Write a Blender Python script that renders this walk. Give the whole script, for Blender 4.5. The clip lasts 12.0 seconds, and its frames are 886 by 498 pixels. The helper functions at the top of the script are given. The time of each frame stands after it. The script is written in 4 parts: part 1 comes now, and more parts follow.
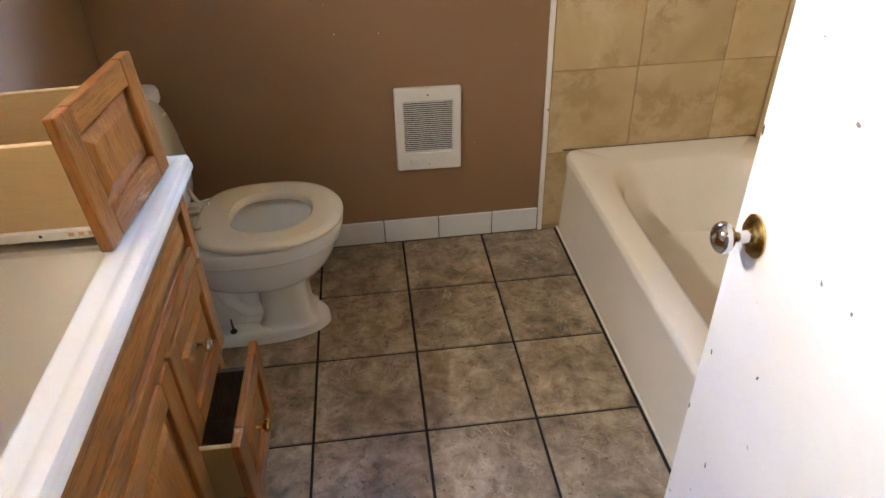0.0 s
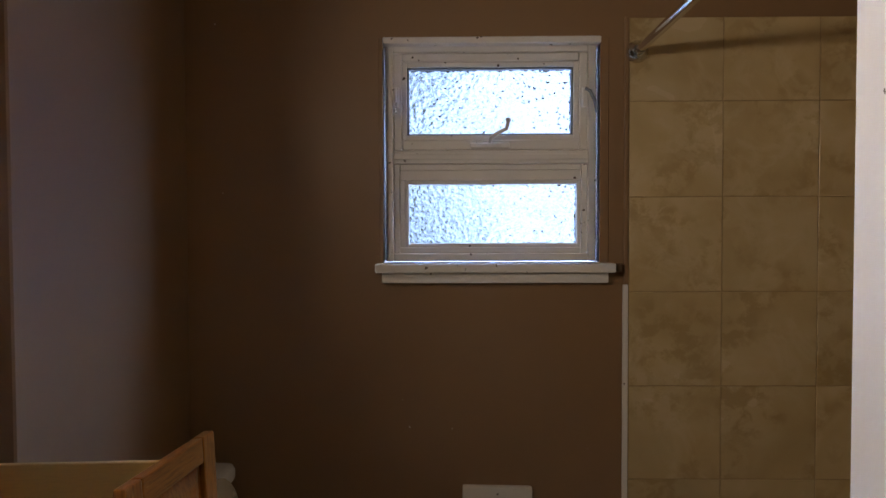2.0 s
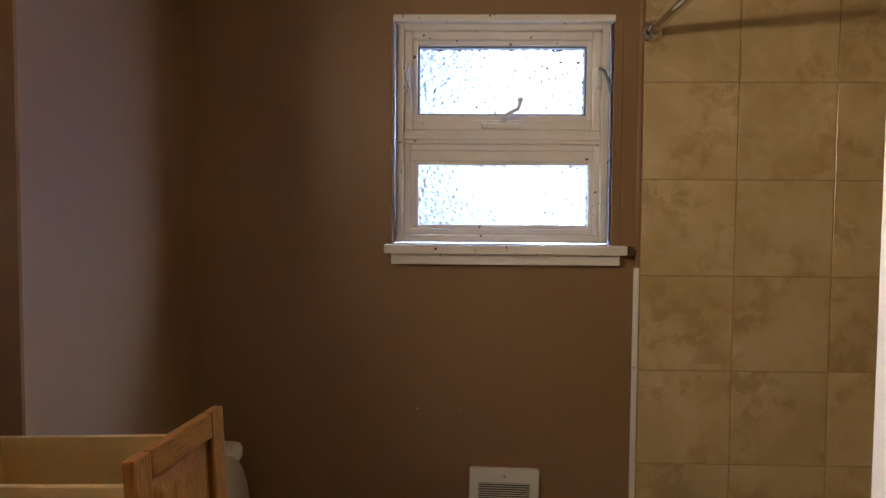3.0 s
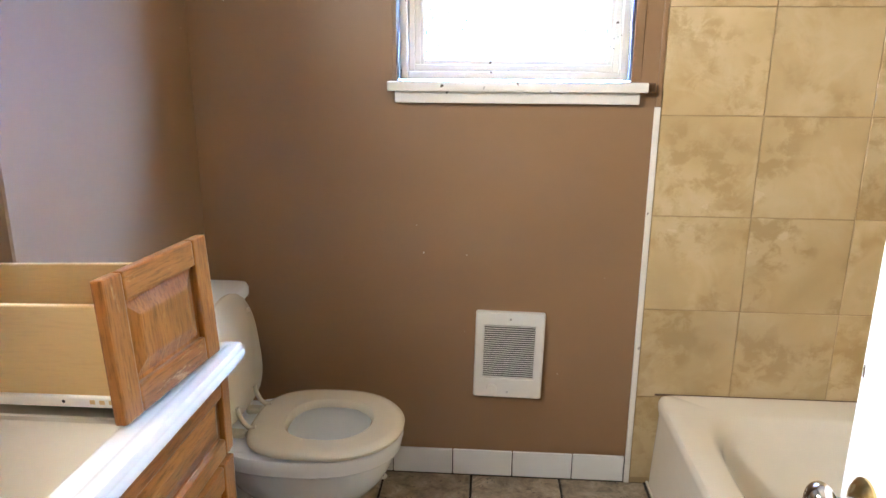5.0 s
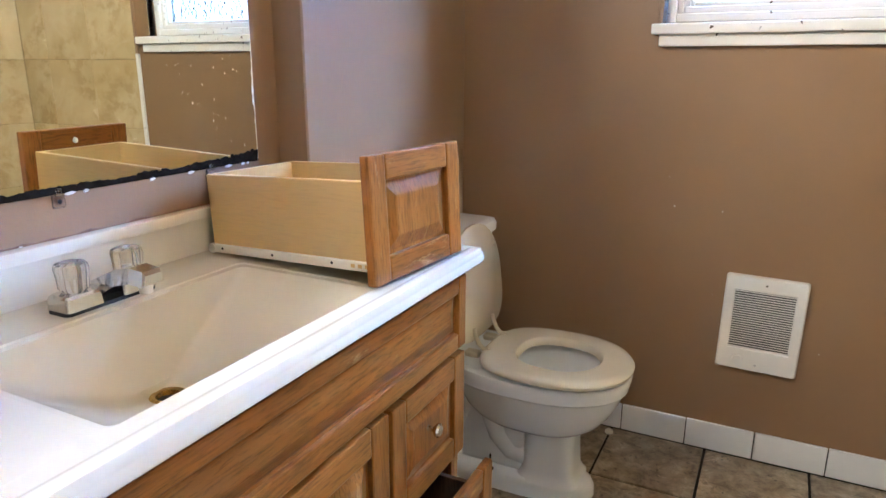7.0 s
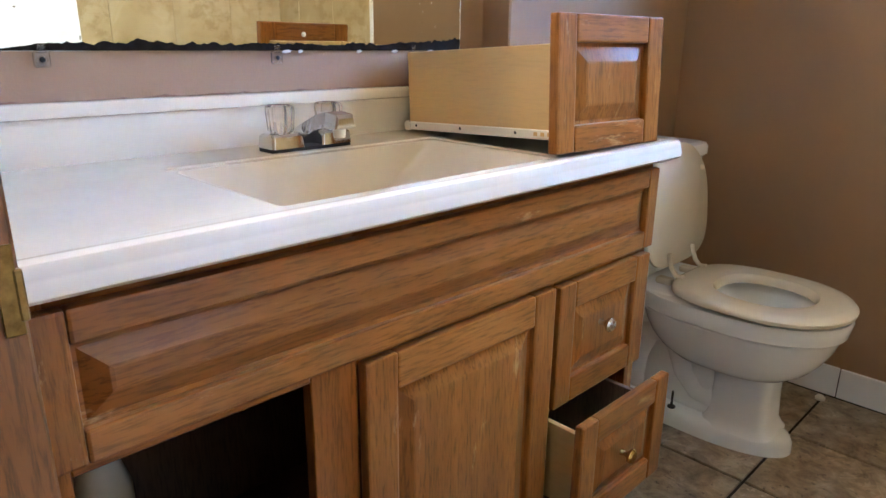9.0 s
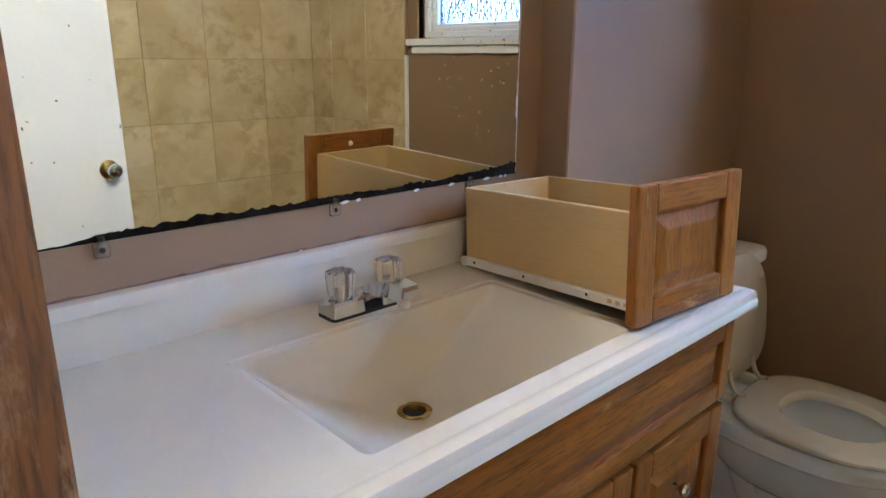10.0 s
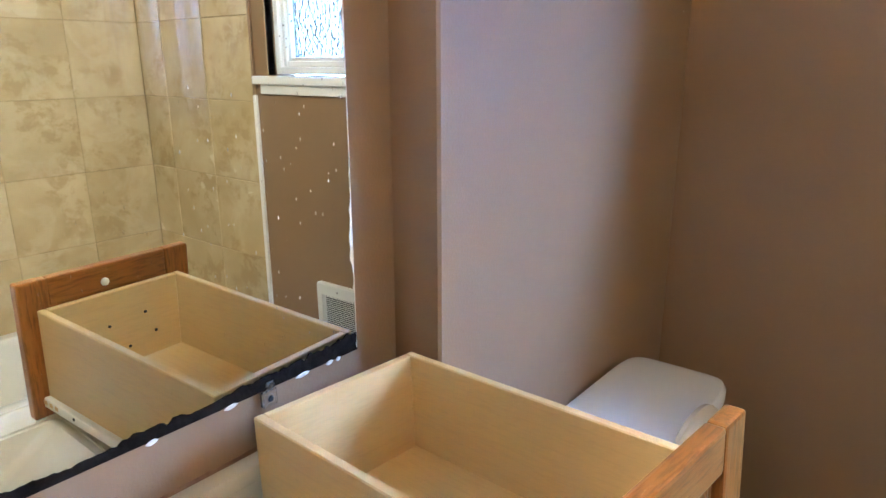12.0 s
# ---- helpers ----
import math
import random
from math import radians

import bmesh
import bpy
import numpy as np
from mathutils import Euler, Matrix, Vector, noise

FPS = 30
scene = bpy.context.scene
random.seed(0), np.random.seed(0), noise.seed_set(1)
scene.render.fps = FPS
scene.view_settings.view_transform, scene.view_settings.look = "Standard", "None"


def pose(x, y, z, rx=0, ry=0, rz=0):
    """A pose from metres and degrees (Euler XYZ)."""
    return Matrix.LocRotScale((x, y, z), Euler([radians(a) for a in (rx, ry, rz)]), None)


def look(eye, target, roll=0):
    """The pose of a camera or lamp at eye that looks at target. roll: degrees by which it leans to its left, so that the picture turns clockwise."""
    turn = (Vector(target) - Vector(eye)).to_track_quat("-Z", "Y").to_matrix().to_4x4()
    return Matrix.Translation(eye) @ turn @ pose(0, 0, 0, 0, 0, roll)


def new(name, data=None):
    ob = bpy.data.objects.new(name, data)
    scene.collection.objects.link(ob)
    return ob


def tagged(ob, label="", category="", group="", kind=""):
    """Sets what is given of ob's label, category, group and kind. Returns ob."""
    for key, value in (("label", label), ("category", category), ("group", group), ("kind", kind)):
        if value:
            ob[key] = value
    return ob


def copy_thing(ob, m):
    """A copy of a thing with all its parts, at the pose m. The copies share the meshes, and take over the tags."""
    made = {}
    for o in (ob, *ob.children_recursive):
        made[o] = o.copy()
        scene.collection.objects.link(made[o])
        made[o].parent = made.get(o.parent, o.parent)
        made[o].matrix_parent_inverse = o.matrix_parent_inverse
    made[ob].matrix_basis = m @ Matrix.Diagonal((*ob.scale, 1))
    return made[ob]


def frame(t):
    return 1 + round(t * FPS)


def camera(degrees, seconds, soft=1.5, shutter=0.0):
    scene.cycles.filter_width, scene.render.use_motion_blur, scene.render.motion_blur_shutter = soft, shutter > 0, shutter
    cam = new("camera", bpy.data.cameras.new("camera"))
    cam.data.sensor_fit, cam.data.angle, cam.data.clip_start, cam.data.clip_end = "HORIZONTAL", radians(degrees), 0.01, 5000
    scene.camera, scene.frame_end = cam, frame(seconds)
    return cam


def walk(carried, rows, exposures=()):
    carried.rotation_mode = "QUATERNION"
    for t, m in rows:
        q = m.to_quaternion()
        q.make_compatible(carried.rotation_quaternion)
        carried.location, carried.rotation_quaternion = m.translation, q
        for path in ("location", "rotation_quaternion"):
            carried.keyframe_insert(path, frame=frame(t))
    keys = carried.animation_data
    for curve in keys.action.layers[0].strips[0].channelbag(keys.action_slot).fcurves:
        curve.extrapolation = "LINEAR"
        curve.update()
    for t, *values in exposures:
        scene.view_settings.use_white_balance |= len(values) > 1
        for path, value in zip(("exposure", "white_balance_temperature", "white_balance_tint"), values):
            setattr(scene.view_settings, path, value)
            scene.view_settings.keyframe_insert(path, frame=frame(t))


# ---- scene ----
cam = camera(67.2, 12.0)
PATH = [
    (0, (-0.598, -2.124, 1.427), (-0.433, -0.49, 0.285), -1.9),
    (0.5, (-0.585, -2.119, 1.428), (-0.542, -0.458, 0.314), -2.0),
    (1, (-0.595, -2.127, 1.403), (-0.558, -0.220, 0.798), -1.4),
    (1.5, (-0.590, -2.134, 1.397), (-0.574, -0.136, 1.322), -0.6),
    (2, (-0.561, -2.157, 1.44), (-0.591, -0.158, 1.382), -0.2),
    (2.5, (-0.574, -2.149, 1.429), (-0.605, -0.15, 1.389), 0.2),
    (4.5, (-0.555, -2.089, 1.385), (-0.673, -0.149, 0.913), 0.7),
    (5, (-0.498, -2.065, 1.345), (-0.633, -0.133, 0.844), 0.4),
    (5.5, (-0.419, -2.099, 1.278), (-0.678, -0.184, 0.762), 0.7),
    (6, (-0.4, -2.117, 1.242), (-0.819, -0.234, 0.714), 0.9),
    (6.5, (-0.417, -2.124, 1.226), (-0.988, -0.283, 0.689), 0.9),
    (7, (-0.439, -2.13, 1.203), (-1.302, -0.403, 0.681), 0.2),
    (7.5, (-0.415, -2.136, 1.186), (-1.577, -0.596, 0.66), 0.1),
    (7.7, (-0.418, -2.131, 1.167), (-1.675, -0.668, 0.638), -0.7),
    (9.3, (-0.37, -2.113, 1.005), (-1.735, -0.773, 0.419), 0.6),
    (9.5, (-0.404, -2.106, 1.058), (-1.778, -0.772, 0.481), 0.6),
    (10, (-0.526, -2.091, 1.246), (-1.928, -0.774, 0.697), 0.3),
    (10.5, (-0.674, -2.03, 1.389), (-2.101, -0.734, 0.856), 0.0),
    (11, (-0.746, -1.927, 1.397), (-2.189, -0.649, 0.862), -0.1),
    (11.5, (-0.82, -1.74, 1.4), (-2.158, -0.35, 0.872), 0.1),
    (12, (-0.881, -1.532, 1.378), (-2.091, -0.035, 0.837), -0.2),
]
# seconds, stops, kelvin, tint
EXPOSURES = [(0.0, 0.30, 5950, 10), (0.6, 0.32, 5900, 10), (1.0, 0.50, 5900, 10), (1.5, -0.30, 6100, 10), (1.8, -1.90, 6300, 14), (2.0, -1.90, 6500, 14), (2.5, -1.70, 7700, 16), (2.7, -1.6, 7600, 16), (4.1, 0.66, 5500, 6), (5.0, 0.80, 5400, 6), (5.5, 0.68, 5300, 6), (7.0, 0.78, 5400, 6), (7.5, 0.42, 5500, 6), (9.3, 0.64, 5500, 6), (9.6, 0.60, 5500, 6), (10.0, -0.12, 5550, 6), (10.5, 0.18, 5500, 6), (11.0, 0.14, 5450, 6), (11.5, 0.32, 5400, 6), (12.0, 0.70, 5250, 4)]
walk(cam, [(t, look(eye, target, roll)) for t, eye, target, roll in PATH], EXPOSURES)

# ---- world and light ----
world = bpy.data.worlds.new("sky")
scene.world = world
world.use_nodes = True
wn = world.node_tree.nodes
sky = wn.new("ShaderNodeTexSky")
sky.sky_type, sky.sun_disc = "NISHITA", False
sky.sun_elevation, sky.sun_rotation = radians(40), radians(200)
wn["Background"].inputs["Strength"].default_value = 0.1
world.node_tree.links.new(sky.outputs["Color"], wn["Background"].inputs["Color"])
LAMP_GLOW = 1750.0
DAYLIGHT = 170.0
HALL_FILL_GLOW = 5.0


# ---- materials ----
def nodes_of(name):
    m = bpy.data.materials.new(name)
    m.use_nodes = True
    nt = m.node_tree
    return m, nt, nt.nodes["Principled BSDF"]


def add(nt, kind, **values):
    n = nt.nodes.new(kind)
    for key, value in values.items():
        n.inputs[key.replace("_", " ")].default_value = value
    return n


def ramp(nt, source, stops):
    r = nt.nodes.new("ShaderNodeValToRGB")
    while len(r.color_ramp.elements) < len(stops):
        r.color_ramp.elements.new(0.5)
    for e, (at, c) in zip(r.color_ramp.elements, stops):
        e.position = at
        e.color = (*c, 1) if len(c) == 3 else c
    nt.links.new(source, r.inputs["Fac"])
    return r.outputs["Color"]


def grey(v):
    return (v, v, v)


def mix(nt, fac, a, b, blend="MIX"):
    m = nt.nodes.new("ShaderNodeMix")
    m.data_type, m.blend_type = "RGBA", blend
    for sock, value in ((m.inputs["Factor"], fac), (m.inputs["A"], a), (m.inputs["B"], b)):
        if hasattr(value, "links"):
            nt.links.new(value, sock)
        elif isinstance(value, (int, float)):
            sock.default_value = value
        else:
            sock.default_value = (*value, 1)
    return m.outputs["Result"]


def coords(nt, scale=(1, 1, 1), varied=False):
    """Object coordinates, stretched; varied: every object gets its own stretch of the pattern."""
    tc = nt.nodes.new("ShaderNodeTexCoord")
    mp = nt.nodes.new("ShaderNodeMapping")
    mp.inputs["Scale"].default_value = scale
    nt.links.new(tc.outputs["Object"], mp.inputs["Vector"])
    if varied:
        oi = nt.nodes.new("ShaderNodeObjectInfo")
        m = nt.nodes.new("ShaderNodeMath")
        m.operation = "MULTIPLY"
        m.inputs[1].default_value = 37.0
        nt.links.new(oi.outputs["Random"], m.inputs[0])
        nt.links.new(m.outputs[0], mp.inputs["Location"])
    return mp.outputs["Vector"]


def noise_tex(nt, vec, scale, detail=4.0, rough=0.55, distort=0.0):
    n = add(nt, "ShaderNodeTexNoise", Scale=scale, Detail=detail, Roughness=rough, Distortion=distort)
    nt.links.new(vec, n.inputs["Vector"])
    return n.outputs["Fac"]


def bumped(nt, bsdf, height, strength, distance=0.002):
    b = add(nt, "ShaderNodeBump", Strength=strength, Distance=distance)
    nt.links.new(height, b.inputs["Height"])
    nt.links.new(b.outputs["Normal"], bsdf.inputs["Normal"])


def paint(name, c1, c2, rough, scale=3.0, grain=180.0, bump=0.25, chips=None, chip_scale=14.0, chip_size=0.05, chip_zone=0.5, varied=False, metallic=0.0, coat=0.0):
    """A painted or moulded surface: two tones of a large pattern, a fine relief, and small chips."""
    m, nt, b = nodes_of(name)
    v = coords(nt, varied=varied)
    big = noise_tex(nt, v, scale, 5.0, 0.6)
    col = ramp(nt, big, [(0.35, c1), (0.68, c2)])
    if chips:
        vo = add(nt, "ShaderNodeTexVoronoi", Scale=chip_scale, Randomness=1.0)
        warp = nt.nodes.new("ShaderNodeVectorMath")
        warp.operation = "ADD"
        wn_ = add(nt, "ShaderNodeTexNoise", Scale=40.0, Detail=3.0)
        nt.links.new(v, wn_.inputs["Vector"])
        sc = nt.nodes.new("ShaderNodeVectorMath")
        sc.operation = "SCALE"
        sc.inputs["Scale"].default_value = 0.03
        nt.links.new(wn_.outputs["Color"], sc.inputs[0])
        nt.links.new(v, warp.inputs[0])
        nt.links.new(sc.outputs[0], warp.inputs[1])
        nt.links.new(warp.outputs[0], vo.inputs["Vector"])
        spots = ramp(nt, vo.outputs["Distance"], [(chip_size * 0.8, grey(1)), (chip_size, grey(0))])
        some = ramp(nt, noise_tex(nt, v, 2.3, 2.0), [(chip_zone, grey(0)), (chip_zone + 0.06, grey(1))])
        spots = mix(nt, 1.0, spots, some, "MULTIPLY")
        col = mix(nt, spots, col, chips)
    nt.links.new(col, b.inputs["Base Color"])
    fine = noise_tex(nt, v, grain, 3.0)
    nt.links.new(ramp(nt, big, [(0.3, grey(max(0.02, rough - 0.06))), (0.7, grey(min(1, rough + 0.08)))]), b.inputs["Roughness"])
    b.inputs["Metallic"].default_value = metallic
    b.inputs["Coat Weight"].default_value = coat
    b.inputs["Coat Roughness"].default_value = 0.06
    bumped(nt, b, fine, bump, 0.0012)
    return m


def wood(name, dark, mid, light, axis, rough=0.32, wear=None, ring=11.0, pore=0.5, coat=0.0):
    """Grained wood; axis is the way of the grain."""
    m, nt, b = nodes_of(name)
    stretch = [26.0, 26.0, 26.0]
    stretch["xyz".index(axis)] = 1.3
    short = [26.0, 26.0, 26.0]
    short["xyz".index(axis)] = 2.4
    v = coords(nt, tuple(stretch), varied=True)
    broad = noise_tex(nt, v, 0.42 * ring / 11.0, 4.0, 0.55, 0.7)
    fine = noise_tex(nt, coords(nt, tuple(short), varied=True), 8.5, 4.0, 0.65, 0.15)
    col = ramp(nt, broad, [(0.28, dark), (0.5, mid), (0.74, light)])
    tone = ramp(nt, noise_tex(nt, coords(nt, (1, 1, 1), True), 7.0, 3.0), [(0.3, grey(0.80)), (0.7, grey(1.0))])
    col = mix(nt, 1.0, col, tone, "MULTIPLY") if ring > 5 else col
    pores = ramp(nt, fine, [(0.36, grey(1 - pore)), (0.52, grey(1))])
    col = mix(nt, 1.0, col, pores, "MULTIPLY")
    if wear is not None:
        v2 = coords(nt, tuple(3.0 if s > 2 else 0.8 for s in stretch), varied=True)
        worn = ramp(nt, noise_tex(nt, v2, 6.5, 8.0, 0.72), [(0.63 - wear, grey(0)), (0.72 - wear, grey(0.75))])
        col = mix(nt, worn, col, (0.47, 0.28, 0.125))
        nt.links.new(ramp(nt, worn, [(0.0, grey(rough)), (1.0, grey(0.6))]), b.inputs["Roughness"])
    else:
        b.inputs["Roughness"].default_value = rough
    nt.links.new(col, b.inputs["Base Color"])
    b.inputs["Coat Weight"].default_value = coat
    b.inputs["Coat Roughness"].default_value = 0.09
    b.inputs["Specular IOR Level"].default_value = 0.12 if coat else 0.5
    bumped(nt, b, fine, 0.25, 0.0010)
    return m


def beige_tile(name):
    """Glazed beige tile: soft clouds, clusters of ragged darker patches, faint pale streaks."""
    m, nt, b = nodes_of(name)
    v = coords(nt, varied=True)
    cloud = noise_tex(nt, v, 4.0, 3.0, 0.5, 0.4)
    col = ramp(nt, cloud, [(0.32, (0.50, 0.375, 0.19)), (0.50, (0.56, 0.43, 0.23)), (0.68, (0.63, 0.50, 0.295))])
    zone = ramp(nt, noise_tex(nt, v, 5.5, 2.0, 0.5, 0.3), [(0.44, grey(0)), (0.58, grey(1))])
    ragged = ramp(nt, noise_tex(nt, v, 15.0, 7.0, 0.66, 0.3), [(0.46, grey(0)), (0.56, grey(0.60))])
    col = mix(nt, mix(nt, 1.0, zone, ragged, "MULTIPLY"), col, (0.405, 0.285, 0.125))
    streak = ramp(nt, noise_tex(nt, coords(nt, (5.0, 5.0, 14.0), True), 1.0, 5.0, 0.6, 0.8), [(0.52, grey(0)), (0.60, grey(0.35)), (0.68, grey(0))])
    col = mix(nt, streak, col, (0.66, 0.54, 0.34))
    oi = nt.nodes.new("ShaderNodeObjectInfo")
    col = mix(nt, 1.0, col, ramp(nt, oi.outputs["Random"], [(0.0, grey(0.88)), (1.0, grey(1.0))]), "MULTIPLY")
    nt.links.new(col, b.inputs["Base Color"])
    nt.links.new(ramp(nt, cloud, [(0.3, grey(0.17)), (0.7, grey(0.28))]), b.inputs["Roughness"])
    bumped(nt, b, noise_tex(nt, v, 9.0, 4.0), 0.10, 0.0016)
    return m


def slate_tile(name):
    """Glazed stone-look tile: brown-grey clouds, flaked pale edges, thin veins and dark pits."""
    m, nt, b = nodes_of(name)
    v = coords(nt, varied=True)
    cloud = noise_tex(nt, v, 5.0, 4.0, 0.55, 0.5)
    fleck = noise_tex(nt, v, 17.0, 9.0, 0.70, 0.4)
    col = ramp(nt, fleck, [(0.32, (0.125, 0.094, 0.062)), (0.45, (0.29, 0.228, 0.152)), (0.55, (0.39, 0.315, 0.215)), (0.70, (0.60, 0.515, 0.385))])
    col = mix(nt, 1.0, col, ramp(nt, cloud, [(0.32, grey(0.62)), (0.66, grey(1.0))]), "MULTIPLY")
    flake = ramp(nt, noise_tex(nt, v, 9.0, 7.0, 0.62, 0.9), [(0.500, grey(0)), (0.512, grey(0.5)), (0.60, grey(0.0))])
    flake = mix(nt, 1.0, flake, ramp(nt, cloud, [(0.47, grey(0)), (0.60, grey(1))]), "MULTIPLY")
    col = mix(nt, flake, col, (0.56, 0.49, 0.37))
    vein = ramp(nt, noise_tex(nt, v, 4.2, 5.0, 0.6, 1.3), [(0.492, grey(0)), (0.5, grey(0.7)), (0.508, grey(0))])
    vein = mix(nt, 1.0, vein, ramp(nt, noise_tex(nt, v, 3.1, 1.0), [(0.54, grey(0)), (0.62, grey(1))]), "MULTIPLY")
    col = mix(nt, vein, col, (0.60, 0.53, 0.41))
    pits = ramp(nt, noise_tex(nt, v, 60.0, 4.0, 0.6), [(0.30, grey(0.35)), (0.38, grey(1))])
    col = mix(nt, 1.0, col, pits, "MULTIPLY")
    oi = nt.nodes.new("ShaderNodeObjectInfo")
    col = mix(nt, 1.0, col, ramp(nt, oi.outputs["Random"], [(0.0, (0.80, 0.80, 0.82)), (0.5, (0.98, 0.93, 0.86)), (1.0, (1.0, 1.0, 1.0))]), "MULTIPLY")
    nt.links.new(col, b.inputs["Base Color"])
    nt.links.new(ramp(nt, fleck, [(0.3, grey(0.42)), (0.7, grey(0.26))]), b.inputs["Roughness"])
    bumped(nt, b, fleck, 0.35, 0.0018)
    return m


BROWN = paint("brown_wall_paint", (0.250, 0.150, 0.075), (0.278, 0.169, 0.087), 0.42, 1.6, 240.0, 0.3, chips=(0.6, 0.55, 0.47), chip_scale=9.0, chip_size=0.026, chip_zone=0.42)
HALL = paint("hall_paint", (0.36, 0.31, 0.26), (0.40, 0.35, 0.30), 0.6)
CEIL = paint("ceiling_paint", (0.44, 0.37, 0.30), (0.50, 0.43, 0.35), 0.8, 2.0, 90.0, 0.5)
WHITE = paint("white_gloss_paint", (0.79, 0.765, 0.72), (0.84, 0.815, 0.775), 0.35, 8.0, 90.0, 0.35, chips=(0.10, 0.07, 0.05), chip_scale=24.0, chip_size=0.12, chip_zone=0.46)
DOORW = paint("door_paint", (0.74, 0.71, 0.66), (0.80, 0.77, 0.72), 0.40, 2.5, 70.0, 0.25, chips=(0.16, 0.12, 0.08), chip_scale=15.0, chip_size=0.06, chip_zone=0.38)
BASETILE = paint("white_glazed_tile", (0.74, 0.75, 0.76), (0.80, 0.81, 0.82), 0.12, 6.0, 40.0, 0.06, varied=True)
GROUT_FLOOR = paint("dark_floor_grout", (0.006, 0.005, 0.004), (0.016, 0.013, 0.010), 0.9, 14.0, 200.0, 0.6)
GROUT_WALL = paint("tan_wall_grout", (0.27, 0.19, 0.09), (0.42, 0.31, 0.16), 0.8, 9.0, 200.0, 0.5)
FLOORTILE = slate_tile("floor_tile")
WALLTILE = beige_tile("wall_tile")
OAK_Y = wood("oak_grain_across", (0.175, 0.057, 0.010), (0.262, 0.092, 0.015), (0.350, 0.134, 0.025), "y", 0.30, 0.028, pore=0.40, coat=0.5)
OAK_Z = wood("oak_grain_up", (0.175, 0.057, 0.010), (0.262, 0.092, 0.015), (0.350, 0.134, 0.025), "z", 0.30, 0.028, pore=0.40, coat=0.5)
OAK_IN = wood("dark_board_and_drawer_shade", (0.10, 0.055, 0.025), (0.14, 0.08, 0.04), (0.18, 0.10, 0.05), "z", 0.6)
MAPLE_X = wood("maple_drawer_board", (0.54, 0.345, 0.125), (0.585, 0.385, 0.145), (0.62, 0.42, 0.17), "x", 0.4, None, 3.0, 0.06)
MAPLE_Y = wood("maple_drawer_end", (0.54, 0.345, 0.125), (0.585, 0.385, 0.145), (0.62, 0.42, 0.17), "y", 0.4, None, 3.0, 0.06)
JAMB = wood("stained_jamb", (0.16, 0.056, 0.012), (0.25, 0.095, 0.020), (0.32, 0.135, 0.032), "z", 0.35, 0.04)
MARBLE = paint("cultured_marble", (0.63, 0.565, 0.415), (0.67, 0.605, 0.455), 0.16, 3.0, 30.0, 0.03, chips=(0.2, 0.15, 0.1), chip_scale=12.0, chip_size=0.018)
PORCELAIN = paint("toilet_porcelain", (0.77, 0.785, 0.765), (0.81, 0.825, 0.805), 0.10, 3.0, 20.0, 0.02)
SEAT = paint("toilet_seat_enamel", (0.62, 0.57, 0.44), (0.67, 0.62, 0.49), 0.22, 3.0, 50.0, 0.05)
TUB = paint("tub_enamel", (0.74, 0.69, 0.59), (0.79, 0.74, 0.645), 0.14, 2.0, 25.0, 0.03, chips=(0.16, 0.11, 0.07), chip_scale=7.0, chip_size=0.02)
PLASTIC = paint("cream_plastic", (0.70, 0.66, 0.56), (0.75, 0.71, 0.61), 0.4)
HEATERW = paint("heater_enamel", (0.76, 0.75, 0.72), (0.80, 0.79, 0.76), 0.3, 5.0, 60.0, 0.05)
DARK = paint("dark_void", (0.012, 0.011, 0.010), (0.02, 0.018, 0.016), 0.8)
BLACKEDGE = paint("corroded_mirror_edge", (0.007, 0.0055, 0.004), (0.018, 0.014, 0.011), 0.9, 60.0, 200.0, 0.6)
CHROME = paint("chrome", (0.66, 0.66, 0.67), (0.72, 0.72, 0.73), 0.06, 12.0, 20.0, 0.0, metallic=1.0)
STEEL = paint("brushed_steel", (0.5, 0.5, 0.5), (0.6, 0.6, 0.6), 0.3, 12.0, 60.0, 0.05, metallic=1.0)
BRASS = paint("brass", (0.50, 0.33, 0.10), (0.62, 0.43, 0.15), 0.22, 20.0, 80.0, 0.05, metallic=1.0)
FLAKE = paint("flaking_wall_edge", (0.13, 0.065, 0.035), (0.22, 0.12, 0.06), 0.6, 30.0, 120.0, 0.6, chips=(0.6, 0.56, 0.48), chip_scale=26.0, chip_size=0.22)
OLDBRASS = paint("tarnished_brass", (0.16, 0.10, 0.03), (0.34, 0.22, 0.07), 0.32, 60.0, 120.0, 0.2, metallic=1.0)
CARD = paint("brown_cardboard", (0.24, 0.15, 0.075), (0.30, 0.19, 0.10), 0.8)
GREYMETAL = paint("grey_sash_metal", (0.16, 0.17, 0.18), (0.22, 0.23, 0.24), 0.5, 30.0)


